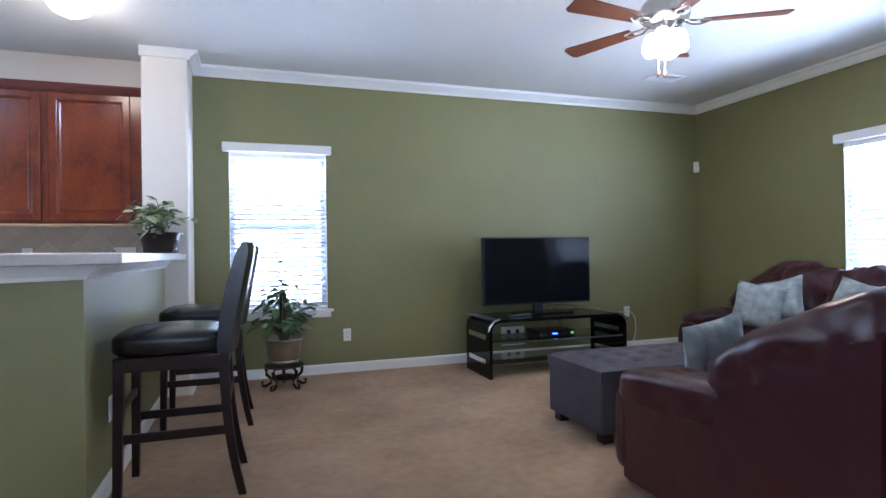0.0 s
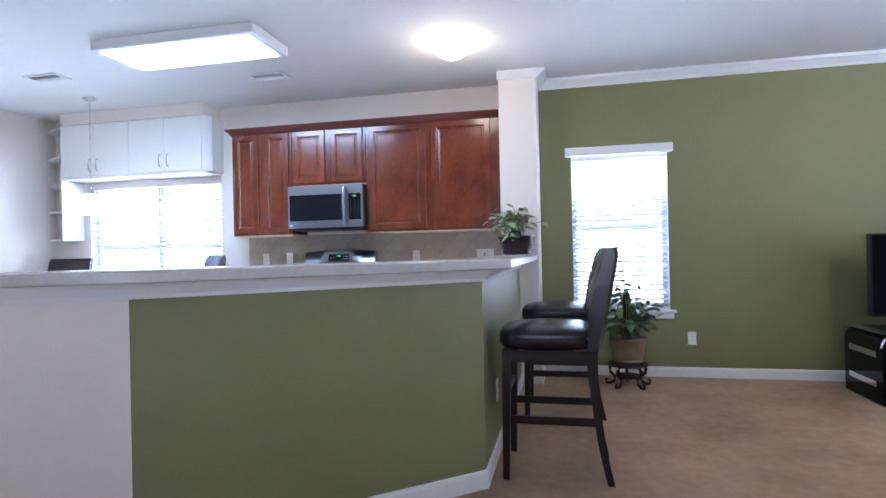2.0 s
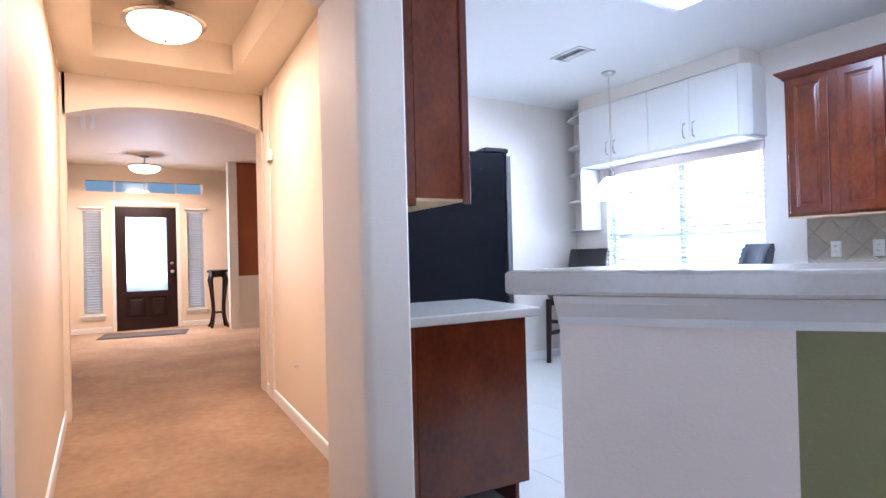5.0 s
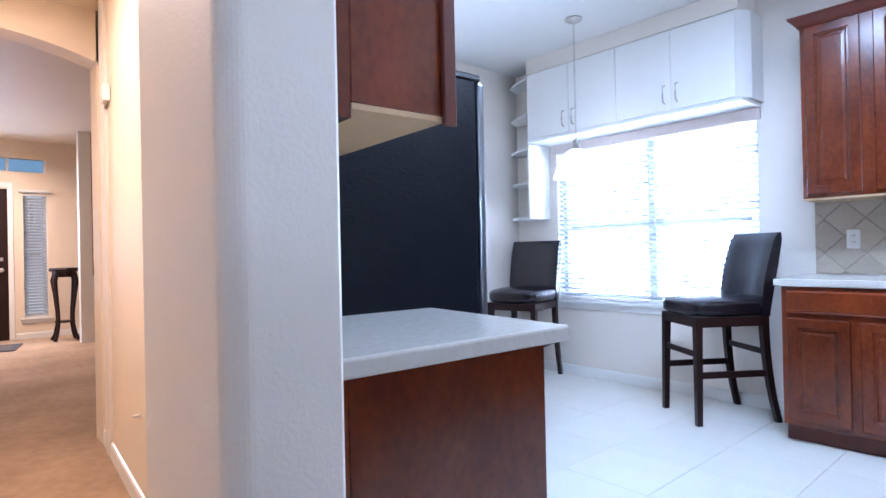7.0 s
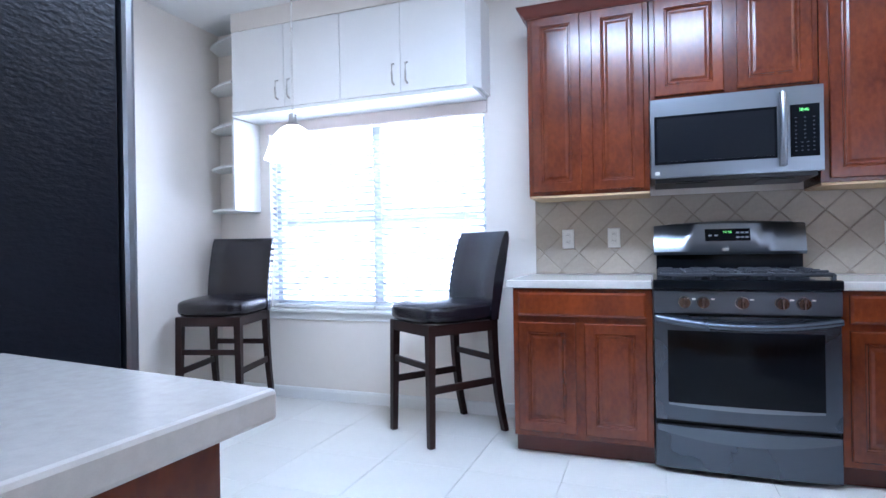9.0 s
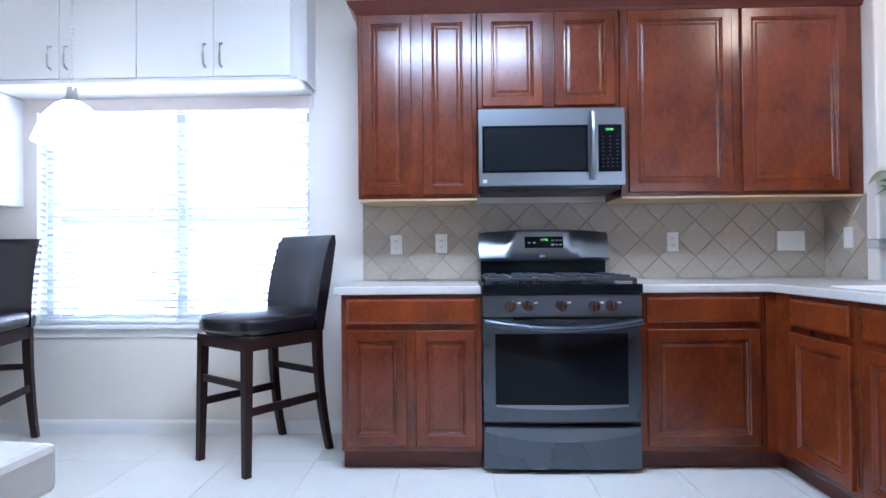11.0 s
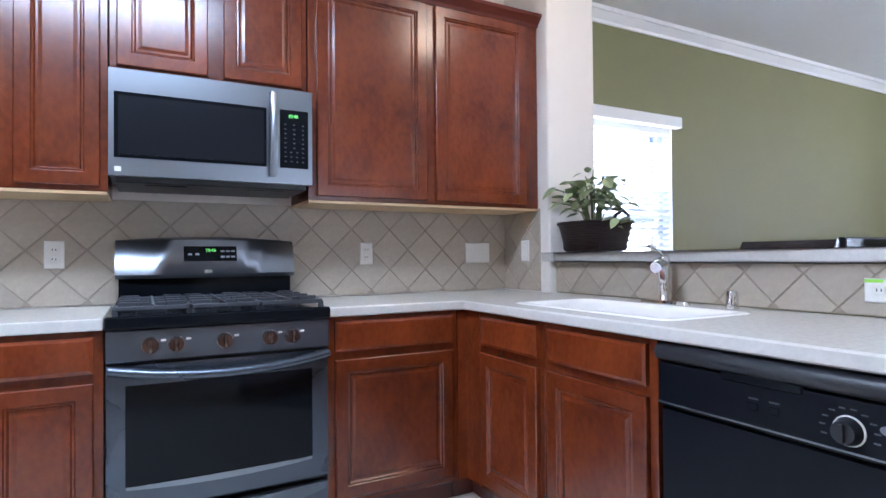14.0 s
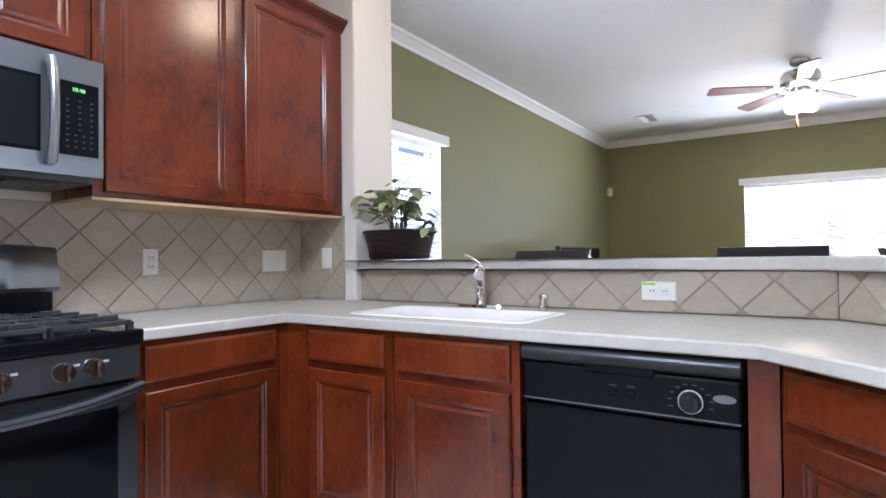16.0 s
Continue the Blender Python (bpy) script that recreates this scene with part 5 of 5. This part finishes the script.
def sofa(x, y, turn, w, label, seats):
    """Local: -y is the front; 1.0 m deep; the back stands at y +0.5."""
    s = thing("sofa", x, y, 0, turn, label, "sofa", "burgundy sofas")
    h = w / 2
    outline = [(-0.48, 0.03), (0.70, 0.03), (0.72, 0.88), (0.60, 0.845), (0.46, 0.745), (0.29, 0.64), (0.09, 0.515), (-0.155, 0.45), (-0.48, 0.425)]
    for sx in (-1, 1):
        bm = bmesh.new()
        a = [bm.verts.new((sx * h, py, pz)) for py, pz in outline]
        b = [bm.verts.new((sx * (h - 0.20), py, pz)) for py, pz in outline]
        bm.faces.new(a), bm.faces.new(b[::-1])
        for i in range(len(outline)):
            bm.faces.new((a[i], a[(i + 1) % 9], b[(i + 1) % 9], b[i]))
        bmesh.ops.bevel(bm, geom=bm.edges[:], offset=0.02, segments=2, affect="EDGES")
        part("side_panel", bm, M_BURGUNDY, s, smooth=True)
        part("arm_pad", rumpled(0.27, 0.62, 0.19, 2 + sx, Matrix.Translation((sx * (h - 0.115), -0.19, 0.49)) @ pose(0, 0, 0, 4), 0.15, 0.014), M_BURGUNDY, s, "stuffed leather arm pad", smooth=True)
        part("arm_front", rumpled(0.24, 0.10, 0.42, 4 + sx, Matrix.Translation((sx * (h - 0.115), -0.485, 0.27)), 0.1, 0.008), M_BURGUNDY, s, smooth=True)
    part("back_panel", box(-h + 0.19, h - 0.19, 0.56, 0.72, 0.03, 0.86, 0.02, 2), M_BURGUNDY, s)
    part("base", box(-h + 0.19, h - 0.19, -0.46, 0.56, 0.05, 0.30, 0.02, 2), M_BURGUNDY, s)
    sw = (w - 0.42) / seats
    for i in range(seats):
        cx = -h + 0.21 + sw * (i + 0.5)
        part("seat_cushion", rumpled(sw - 0.01, 0.80, 0.20, 10 + i, Matrix.Translation((cx, -0.14, 0.37)), 0.2, 0.010), M_BURGUNDY, s, smooth=True)
        part("back_cushion", rumpled(sw + 0.10, 0.34, 0.52, 20 + i, Matrix.Translation((cx, 0.42, 0.68)) @ pose(0, 0, 0, -18), 0.12, 0.034), M_BURGUNDY, s, "creased leather back cushion", smooth=True)
    for i in range(2):
        cx = (i * 2 - 1) * (h - 0.24)
        part("back_wing", rumpled(0.46, 0.80, 0.25, 30 + i, Matrix.Translation((cx, 0.36, 0.745)) @ pose(0, 0, 0, 26), 0.12, 0.022), M_BURGUNDY, s, smooth=True)
    for sx in (-1, 1):
        for yy in (-0.4, 0.6):
            part("foot", box(sx * (h - 0.12) - 0.03, sx * (h - 0.12) + 0.03, yy - 0.03, yy + 0.03, 0.0, 0.05), M_ESPRESSO, s)
    return s


sofa(5.475, -3.53, 180, 1.94, "burgundy leather loveseat with creased stuffed back cushions", 2)
sofa(6.90, -2.32, -90, 2.06, "burgundy leather sofa under the living room window", 3)


def throw_pillow(m, label, size=0.42):
    p = thing("throw_pillow", label=label, category="pillow", group="throw pillows")
    p.matrix_world = m
    bm = bmesh.new()
    n = 12
    grid = {}
    for side in (-1, 1):
        for i in range(n + 1):
            for j in range(n + 1):
                u, v = i / n * 2 - 1, j / n * 2 - 1
                rim = (1 - u ** 2) * (1 - v ** 2)
                if side == 1 and rim < 1e-9:
                    grid[side, i, j] = grid[-1, i, j]
                    continue
                pinch = 1 - 0.07 * (1 - max(abs(u), abs(v)) ** 2 + 0) + 0.0
                x = u * size / 2 * (1 - 0.10 * (1 - abs(v)) * abs(u) ** 3)
                z = v * size / 2 * (1 - 0.10 * (1 - abs(u)) * abs(v) ** 3)
                grid[side, i, j] = bm.verts.new((x, side * 0.075 * rim ** 0.45 + 0.008 * noise.noise((u * 3, v * 3, side)), z))
        for i in range(n):
            for j in range(n):
                bm.faces.new((grid[side, i, j], grid[side, i + 1, j], grid[side, i + 1, j + 1], grid[side, i, j + 1]))
    part("cover", bm, M_PILLOW, p, smooth=True)
    return p


throw_pillow(pose(4.90, -3.22, 0.63, -12, 12, 176), "pale patterned pillow leaning on the loveseat", 0.33)
throw_pillow(pose(6.66, -1.86, 0.645, -18, 8, -62), "pale grey damask pillow on the sofa", 0.37)
throw_pillow(pose(6.83, -1.92, 0.685, -20, -14, -80), "pale grey damask pillow tucked behind another", 0.37)
throw_pillow(pose(6.78, -2.55, 0.67, -24, 10, -95), "pale grey damask pillow in the sofa's middle")

ot = thing("ottoman", 5.33, -2.28, 0, 0, "long charcoal fabric ottoman with a tufted top", "ottoman")
part("body", box(-0.61, 0.61, -0.30, 0.30, 0.06, 0.36, 0.012, 2), M_GREYFAB, ot)
lid = bmesh.new()
bmesh.ops.create_grid(lid, x_segments=48, y_segments=24, size=1.0)
tufts = [(tx, ty) for tx in (-0.45, -0.27, -0.09, 0.09, 0.27, 0.45) for ty in (-0.16, 0.0, 0.16)]
for v in lid.verts:
    ex, ey = 1 - abs(v.co.x) ** 10, 1 - abs(v.co.y) ** 8
    v.co.x, v.co.y = v.co.x * 0.615, v.co.y * 0.305
    v.co.z = 0.42 + 0.03 * min(ex, ey) - sum(0.030 * math.exp(-((v.co.x - a) ** 2 + (v.co.y - b) ** 2) / 0.0016) for a, b in tufts)
ext = bmesh.ops.extrude_face_region(lid, geom=lid.faces[:])
for v in [e for e in ext["geom"] if isinstance(e, bmesh.types.BMVert)]:
    v.co.z = 0.362
part("lid", lid, M_GREYFAB, ot, "button-tufted padded lid", smooth=True)
for a, b in tufts:
    part("button", lathe([(0.002, 0.433), (0.011, 0.436), (0.008, 0.441)], 10, cx=a, cy=b), M_GREYFAB, ot)
for sx in (-0.55, 0.55):
    for sy in (-0.24, 0.24):
        part("foot", box(sx - 0.035, sx + 0.035, sy - 0.035, sy + 0.035, 0, 0.06, 0.004), M_ESPRESSO, ot)

# ---- ceiling fan ----
fan = thing("ceiling_fan", 5.35, -2.40, 0.11, 0, "five-blade ceiling fan with walnut blades and lit glass globes", "ceiling fan")
part("canopy", lathe([(0.075, H - 0.111), (0.075, H - 0.135), (0.045, H - 0.165), (0.02, H - 0.17)], 24), M_NICKEL, fan, smooth=True)
part("rod", tube([(0, 0, H - 0.15), (0, 0, 2.55)], 0.012, 10), M_NICKEL, fan)
part("motor", lathe([(0.04, 2.57), (0.13, 2.55), (0.15, 2.52), (0.15, 2.455), (0.12, 2.43), (0.07, 2.42), (0.06, 2.375), (0.05, 2.365)], 32), M_NICKEL, fan, "brushed nickel motor housing", smooth=True)
for i in range(5):
    a = 72 * i + 42
    arm = bmesh.new()
    for s_ in (-1, 1):
        tube([(0.12, 0.012 * s_, 2.43), (0.17, 0.035 * s_, 2.415), (0.22, 0.04 * s_, 2.415), (0.27, 0.012 * s_, 2.42)], 0.006, 6, arm)
    ob = part("blade_arm", arm, M_NICKEL, fan, smooth=True)
    ob.matrix_local = pose(0, 0, 0, 0, 0, a)
    bl = prism([(0.22, -0.05), (0.70, -0.072), (0.725, -0.05), (0.725, 0.05), (0.70, 0.072), (0.22, 0.05)], -0.004, 0.004, 0.002)
    ob = part("blade", bl, M_WALNUT, fan, "walnut-stained blade")
    ob.matrix_local = pose(0, 0, 2.425, 0, 0, a) @ pose(0, 0, 0, 11)
for i in range(4):
    a = radians(90 * i + 40)
    c, s_ = math.cos(a), math.sin(a)
    part("lamp_arm", tube([(0.04 * c, 0.04 * s_, 2.385), (0.085 * c, 0.085 * s_, 2.38), (0.10 * c, 0.10 * s_, 2.36)], 0.012, 8), M_NICKEL, fan, smooth=True)
    g = lathe([(0.024, 0.0), (0.036, -0.012), (0.072, -0.055), (0.084, -0.095), (0.076, -0.118), (0.04, -0.125)], 18)
    ob = part("globe", g, M_BULB, fan, "lit frosted tulip globe", smooth=True)
    ob.matrix_local = pose(0.10 * c, 0.10 * s_, 2.365) @ Matrix.Rotation(radians(26), 4, Vector((s_, -c, 0)) * -1)
for x in (0.02, -0.03):
    part("pull_chain", tube([(x, 0.03, 2.37), (x, 0.03, 2.14)], 0.0018, 5), M_NICKEL, fan)
    part("pull_knob", lathe([(0.004, 2.14), (0.010, 2.125), (0.010, 2.10), (0.004, 2.09)], 10, cx=x, cy=0.03), M_WALNUT, fan, smooth=True)
point_light("fan_lamp", 5.35, -2.40, 2.30, 40, (1.0, 0.80, 0.54), 0.07)

# ---- ceiling lights, vents, sensors ----
fl = thing("fluorescent_light", -0.08, -1.71, 0, 0, "long fluorescent kitchen ceiling light with a white frame", "ceiling light")
for a in ((-0.65, 0.65, -0.255, -0.215), (-0.65, 0.65, 0.215, 0.255), (-0.65, -0.60, -0.215, 0.215), (0.60, 0.65, -0.215, 0.215)):
    part("frame", box(*a, 2.685, H - 0.001, 0.006), M_TRIM, fl)
df = bmesh.new()
box(-0.60, 0.60, -0.215, 0.215, 2.675, 2.703, 0.012, 2, bm=df)
part("diffuser", df, M_TUBE, fl, "glowing acrylic diffuser")
area_light("tube_light", (-0.08, -1.71, 2.665), (-0.08, -1.71, 0), 1.15, 0.40, 66, (0.84, 0.93, 1.0))


def dome_light(x, y, z, r, material, label, watts, color):
    d = thing("dome_light", x, y, z, 0, label, "ceiling light", "dome lights")
    part("pan", lathe([(r * 0.9, -0.001), (r * 0.97, -0.004), (r * 0.97, -0.02), (r * 0.9, -0.03)], 32), M_NICKEL if material is M_DOMEH else M_TRIM, d, smooth=True)
    part("glass", lathe([(r * 0.98, -0.012), (r * 1.02, -0.035), (r * 0.98, -0.065), (r * 0.80, -0.10), (r * 0.5, -0.122), (r * 0.12, -0.13)], 32), material, d, "lit frosted glass dome", smooth=True)
    part("finial", lathe([(0.012, -0.128), (0.016, -0.14), (0.005, -0.155)], 12), M_NICKEL, d, smooth=True)
    point_light("dome_lamp", x, y, z - 0.20, watts, color, 0.10)


dome_light(1.80, -1.23, H, 0.135, M_DOMEW, "round frosted ceiling dome light over the kitchen bar", 9, (1.0, 0.78, 0.52))


def bowl_light(x, y, z, drop, r, label, watts, color):
    """A frosted bowl that hangs a hand's breadth under the ceiling."""
    d = thing("bowl_light", x, y, z, 0, label, "ceiling light", "hall lights")
    part("canopy", lathe([(0.065, -0.001), (0.065, -0.012), (0.03, -0.03), (0.010, -0.034)], 24), M_NICKEL, d, smooth=True)
    part("stem", tube([(0, 0, -0.03), (0, 0, -drop)], 0.011, 10), M_NICKEL, d)
    part("pan", lathe([(r * 0.5, -drop + 0.018), (r * 1.12, -drop), (r * 1.16, -drop - 0.012), (r * 1.10, -drop - 0.024), (r * 0.9, -drop - 0.020)], 32), M_NICKEL, d, "brushed nickel pan", smooth=True)
    part("glass", lathe([(r * 1.00, -drop - 0.021), (r * 0.99, -drop - 0.035), (r * 0.90, -drop - 0.065), (r * 0.68, -drop - 0.095), (r * 0.36, -drop - 0.112), (r * 0.06, -drop - 0.118)], 32), M_DOMEH, d, "lit frosted glass bowl", smooth=True)
    part("finial", lathe([(0.012, -drop - 0.117), (0.016, -drop - 0.128), (0.005, -drop - 0.142)], 12), M_NICKEL, d, smooth=True)
    lamp = area_light("bowl_lamp", (x, y, z - drop - 0.15), (x + 0.001, y, 0), 2 * r, 2 * r, watts, color)
    lamp.data.shape = "DISK"


bowl_light(-2.40, -4.28, 2.82, 0.12, 0.215, "round frosted bowl light in the hall's raised tray", 46, (1.0, 0.69, 0.44))
bowl_light(-8.27, -4.03, 2.80, 0.15, 0.22, "round frosted bowl light near the front door", 80, (1.0, 0.69, 0.44))


def vent(x, y, w, d, label):
    v = thing("ceiling_vent", x, y, 0, 0, label, "vent", "ceiling vents")
    part("backing", box(-w / 2 + 0.01, w / 2 - 0.01, -d / 2 + 0.01, d / 2 - 0.01, H - 0.004, H - 0.001), M_BLACK, v)
    for a in ((-w / 2, w / 2, -d / 2, -d / 2 + 0.022), (-w / 2, w / 2, d / 2 - 0.022, d / 2), (-w / 2, -w / 2 + 0.022, -d / 2 + 0.022, d / 2 - 0.022), (w / 2 - 0.022, w / 2, -d / 2 + 0.022, d / 2 - 0.022)):
        part("frame", box(*a, H - 0.012, H - 0.001, 0.002), M_TRIM, v)
    n = 7
    for i in range(n):
        yy = -d / 2 + 0.03 + (d - 0.06) * (i + 0.5) / n
        ob = part("slat", box(-w / 2 + 0.022, w / 2 - 0.022, -0.008, 0.008, -0.001, 0.001), M_TRIM, v)
        ob.matrix_local = pose(0, yy, H - 0.009, 35 if i < n / 2 else -35)


vent(0.08, -0.86, 0.33, 0.18, "white slatted ceiling vent near the fluorescent light")
vent(-1.76, -1.36, 0.33, 0.18, "white slatted ceiling vent over the dining nook")
vent(6.64, -0.86, 0.36, 0.20, "white slatted ceiling vent near the living room corner")
se = thing("motion_detector", XE - 0.06, -0.06, 2.05, 45, "small white motion detector in the room corner", "sensor")
part("case", box(-0.035, 0.035, -0.03, 0.028, -0.06, 0.06, 0.01, 2), M_PLATE, se)
part("lens", box(-0.022, 0.022, -0.034, -0.029, -0.04, 0.005, 0.002), M_TRIM, se)
se = thing("door_chime", -3.06, -3.453, 2.00, -3.8, "small white door chime box on the hall wall", "chime")
part("case", box(-0.06, 0.06, -0.035, 0, -0.045, 0.045, 0.006, 2), M_PLATE, se)

# ---- pendant over the dining nook ----
pn = thing("pendant_lamp", -1.96, -0.72, 0, 0, "nickel pendant lamp with a lit frosted glass shade", "pendant lamp")
part("canopy", lathe([(0.062, H - 0.001), (0.062, H - 0.012), (0.03, H - 0.03), (0.008, H - 0.034)], 24), M_NICKEL, pn, smooth=True)
ch = bmesh.new()
z = H - 0.03
i = 0
while z > 1.88:
    pts = [(0.007 * math.cos(2 * math.pi * q / 8) * (i % 2), 0.007 * math.cos(2 * math.pi * q / 8) * ((i + 1) % 2), z - 0.012 - 0.012 * math.sin(2 * math.pi * q / 8)) for q in range(9)]
    tube(pts, 0.0017, 4, ch)
    z -= 0.020
    i += 1
part("chain", ch, M_NICKEL, pn)
part("socket", lathe([(0.008, 1.89), (0.022, 1.885), (0.024, 1.84), (0.040, 1.825), (0.045, 1.80)], 20), M_NICKEL, pn, smooth=True)
part("shade", lathe([(0.045, 1.815), (0.075, 1.795), (0.12, 1.74), (0.150, 1.66), (0.165, 1.62), (0.160, 1.62), (0.145, 1.66), (0.115, 1.735), (0.07, 1.79), (0.04, 1.808)], 32), M_PENDSHADE, pn, "glowing frosted bell shade", smooth=True)

# ---- foyer ----
dr = new("door_1")
dr.matrix_world = pose(-9.42, -4.42, 0, 0, 0, 90)
tagged(dr, "dark stained front door with a large bright glass pane", kind="structure")
dl = bmesh.new()
for a in ((0.002, 0.155, 0.004, 2.106), (0.785, 0.938, 0.004, 2.106)):
    box(a[0], a[1], -0.02 + 0.04, 0.07, a[2], a[3], bm=dl)
for a in ((0.155, 0.785, 0.004, 0.20), (0.155, 0.785, 0.56, 0.66), (0.155, 0.785, 1.93, 2.106), (0.435, 0.505, 0.20, 0.56)):
    box(*a[:2], 0.02, 0.07, *a[2:], bm=dl)
part("leaf", dl, M_ESPRESSO, dr)
for x in (0.155, 0.505):
    pb = part("lower_panel", panel(0.28, 0.36, [(0.0, 0.006), (0.03, 0.010), (0.06, 0.022)], 0.008), M_ESPRESSO, dr)
    pb.location = (x, 0.06, 0.20)
M_FROST = clear("frosted_door_glass", 0.5, (0.95, 0.97, 1.0))
gl = part("glass", box(0.155, 0.785, 0.04, 0.048, 0.66, 1.93), M_FROST, dr)
gl.visible_shadow = False
part("knob", lathe([(0.028, 0.0), (0.028, 0.008), (0.012, 0.015), (0.012, 0.035), (0.03, 0.05), (0.028, 0.07), (0.01, 0.078)], 16), M_NICKEL, dr, smooth=True).matrix_local = pose(0.862, 0.02, 0.98, 90)
part("deadbolt", lathe([(0.028, 0.0), (0.026, 0.012), (0.012, 0.018)], 16), M_NICKEL, dr, smooth=True).matrix_local = pose(0.862, 0.02, 1.13, 90)
for a in ((-0.06, 0.0, 0.0, 2.13), (0.94, 1.00, 0.0, 2.13)):
    part("casing", box(a[0], a[1], -0.016, -0.001, a[2], a[3], 0.003), M_TRIM, dr)
part("casing", box(-0.06, 1.00, -0.016, -0.001, 2.131, 2.20, 0.003), M_TRIM, dr)
for nm, y0 in (("window_4", -3.31), ("window_5", -4.885)):
    window(nm, pose(-9.42, y0, 0, 0, 0, 90), 0.28 if nm == "window_4" else 0.27, 0.29, 2.07, 1.18, slats_open=38, valance=0.03)
tr = new("window_6")
tr.matrix_world = pose(-9.42, -4.86, 0, 0, 0, 90)
tagged(tr, "wide transom window above the front door", kind="structure")
M_DIM = clear("tinted_transom_glass", 0.1, (0.52, 0.62, 0.66))
pa = part("pane", box(0.0, 1.83, 0.05, 0.056, 2.355, 2.54), M_DIM, tr)
for x in (0.0, 0.43, 0.90, 1.37, 1.80):
    part("muntin", box(x, x + 0.03, 0.03, 0.07, 2.355, 2.54), M_TRIM, tr)
mt = thing("door_mat", -8.66, -4.05, 0, 79, "dark patterned doormat on the foyer carpet", "mat")
part("pile", box(-0.62, 0.62, -0.33, 0.33, 0.0, 0.012, 0.004), mat("dark_mat_weave", (0.06, 0.05, 0.045), 0.95, vary=0.4, scale=25), mt)
part("border", box(-0.54, 0.54, -0.25, 0.25, 0.012, 0.015), mat("tan_mat_weave", (0.10, 0.075, 0.055), 0.95, vary=0.4, scale=25), mt)
pd = thing("pedestal_table", -8.75, -2.92, 0, 0, "tall dark carved wooden pedestal beside the front door", "pedestal")
part("top", lathe([(0.10, 0.945), (0.17, 0.95), (0.18, 0.975), (0.17, 0.995), (0.05, 0.998)], 8), M_ESPRESSO, pd)
part("apron", lathe([(0.13, 0.87), (0.145, 0.95)], 8), M_ESPRESSO, pd)
for i in range(4):
    a = radians(45 + 90 * i)
    c, s_ = math.cos(a), math.sin(a)
    part("leg", tube([(r * c, r * s_, z) for r, z in ((0.14, 0.93), (0.175, 0.82), (0.15, 0.65), (0.12, 0.40), (0.115, 0.25), (0.15, 0.10), (0.19, 0.015))], 0.02, 8, radii=[0.026, 0.028, 0.02, 0.017, 0.018, 0.02, 0.024]), M_ESPRESSO, pd, smooth=True)
part("shelf", lathe([(0.10, 0.255), (0.125, 0.26), (0.125, 0.275), (0.10, 0.28)], 8), M_ESPRESSO, pd)

# slim lamp behind the loveseat
lp = thing("floor_lamp", 6.95, -3.05, 0, 0, "slim silver floor lamp before the living room window", "floor lamp")
part("base", lathe([(0.12, 0.0), (0.125, 0.012), (0.03, 0.03), (0.012, 0.05)], 20), M_NICKEL, lp, smooth=True)
part("pole", tube([(0, 0, 0.04), (0, 0, 1.08)], 0.009, 8), M_NICKEL, lp)
part("socket", lathe([(0.010, 1.07), (0.045, 1.085), (0.02, 1.11), (0.05, 1.16), (0.055, 1.19), (0.012, 1.20)], 16), M_NICKEL, lp, smooth=True)

linear = thing("ceiling_vent", -6.0, -4.75, 2.798, 0, "white two-slot linear air vent on the foyer ceiling", "vent")
for y in (-0.065, 0.025):
    part("slot_bar", box(-0.40, 0.40, y, y + 0.045, -0.022, 0.0, 0.004), M_PLATE, linear)
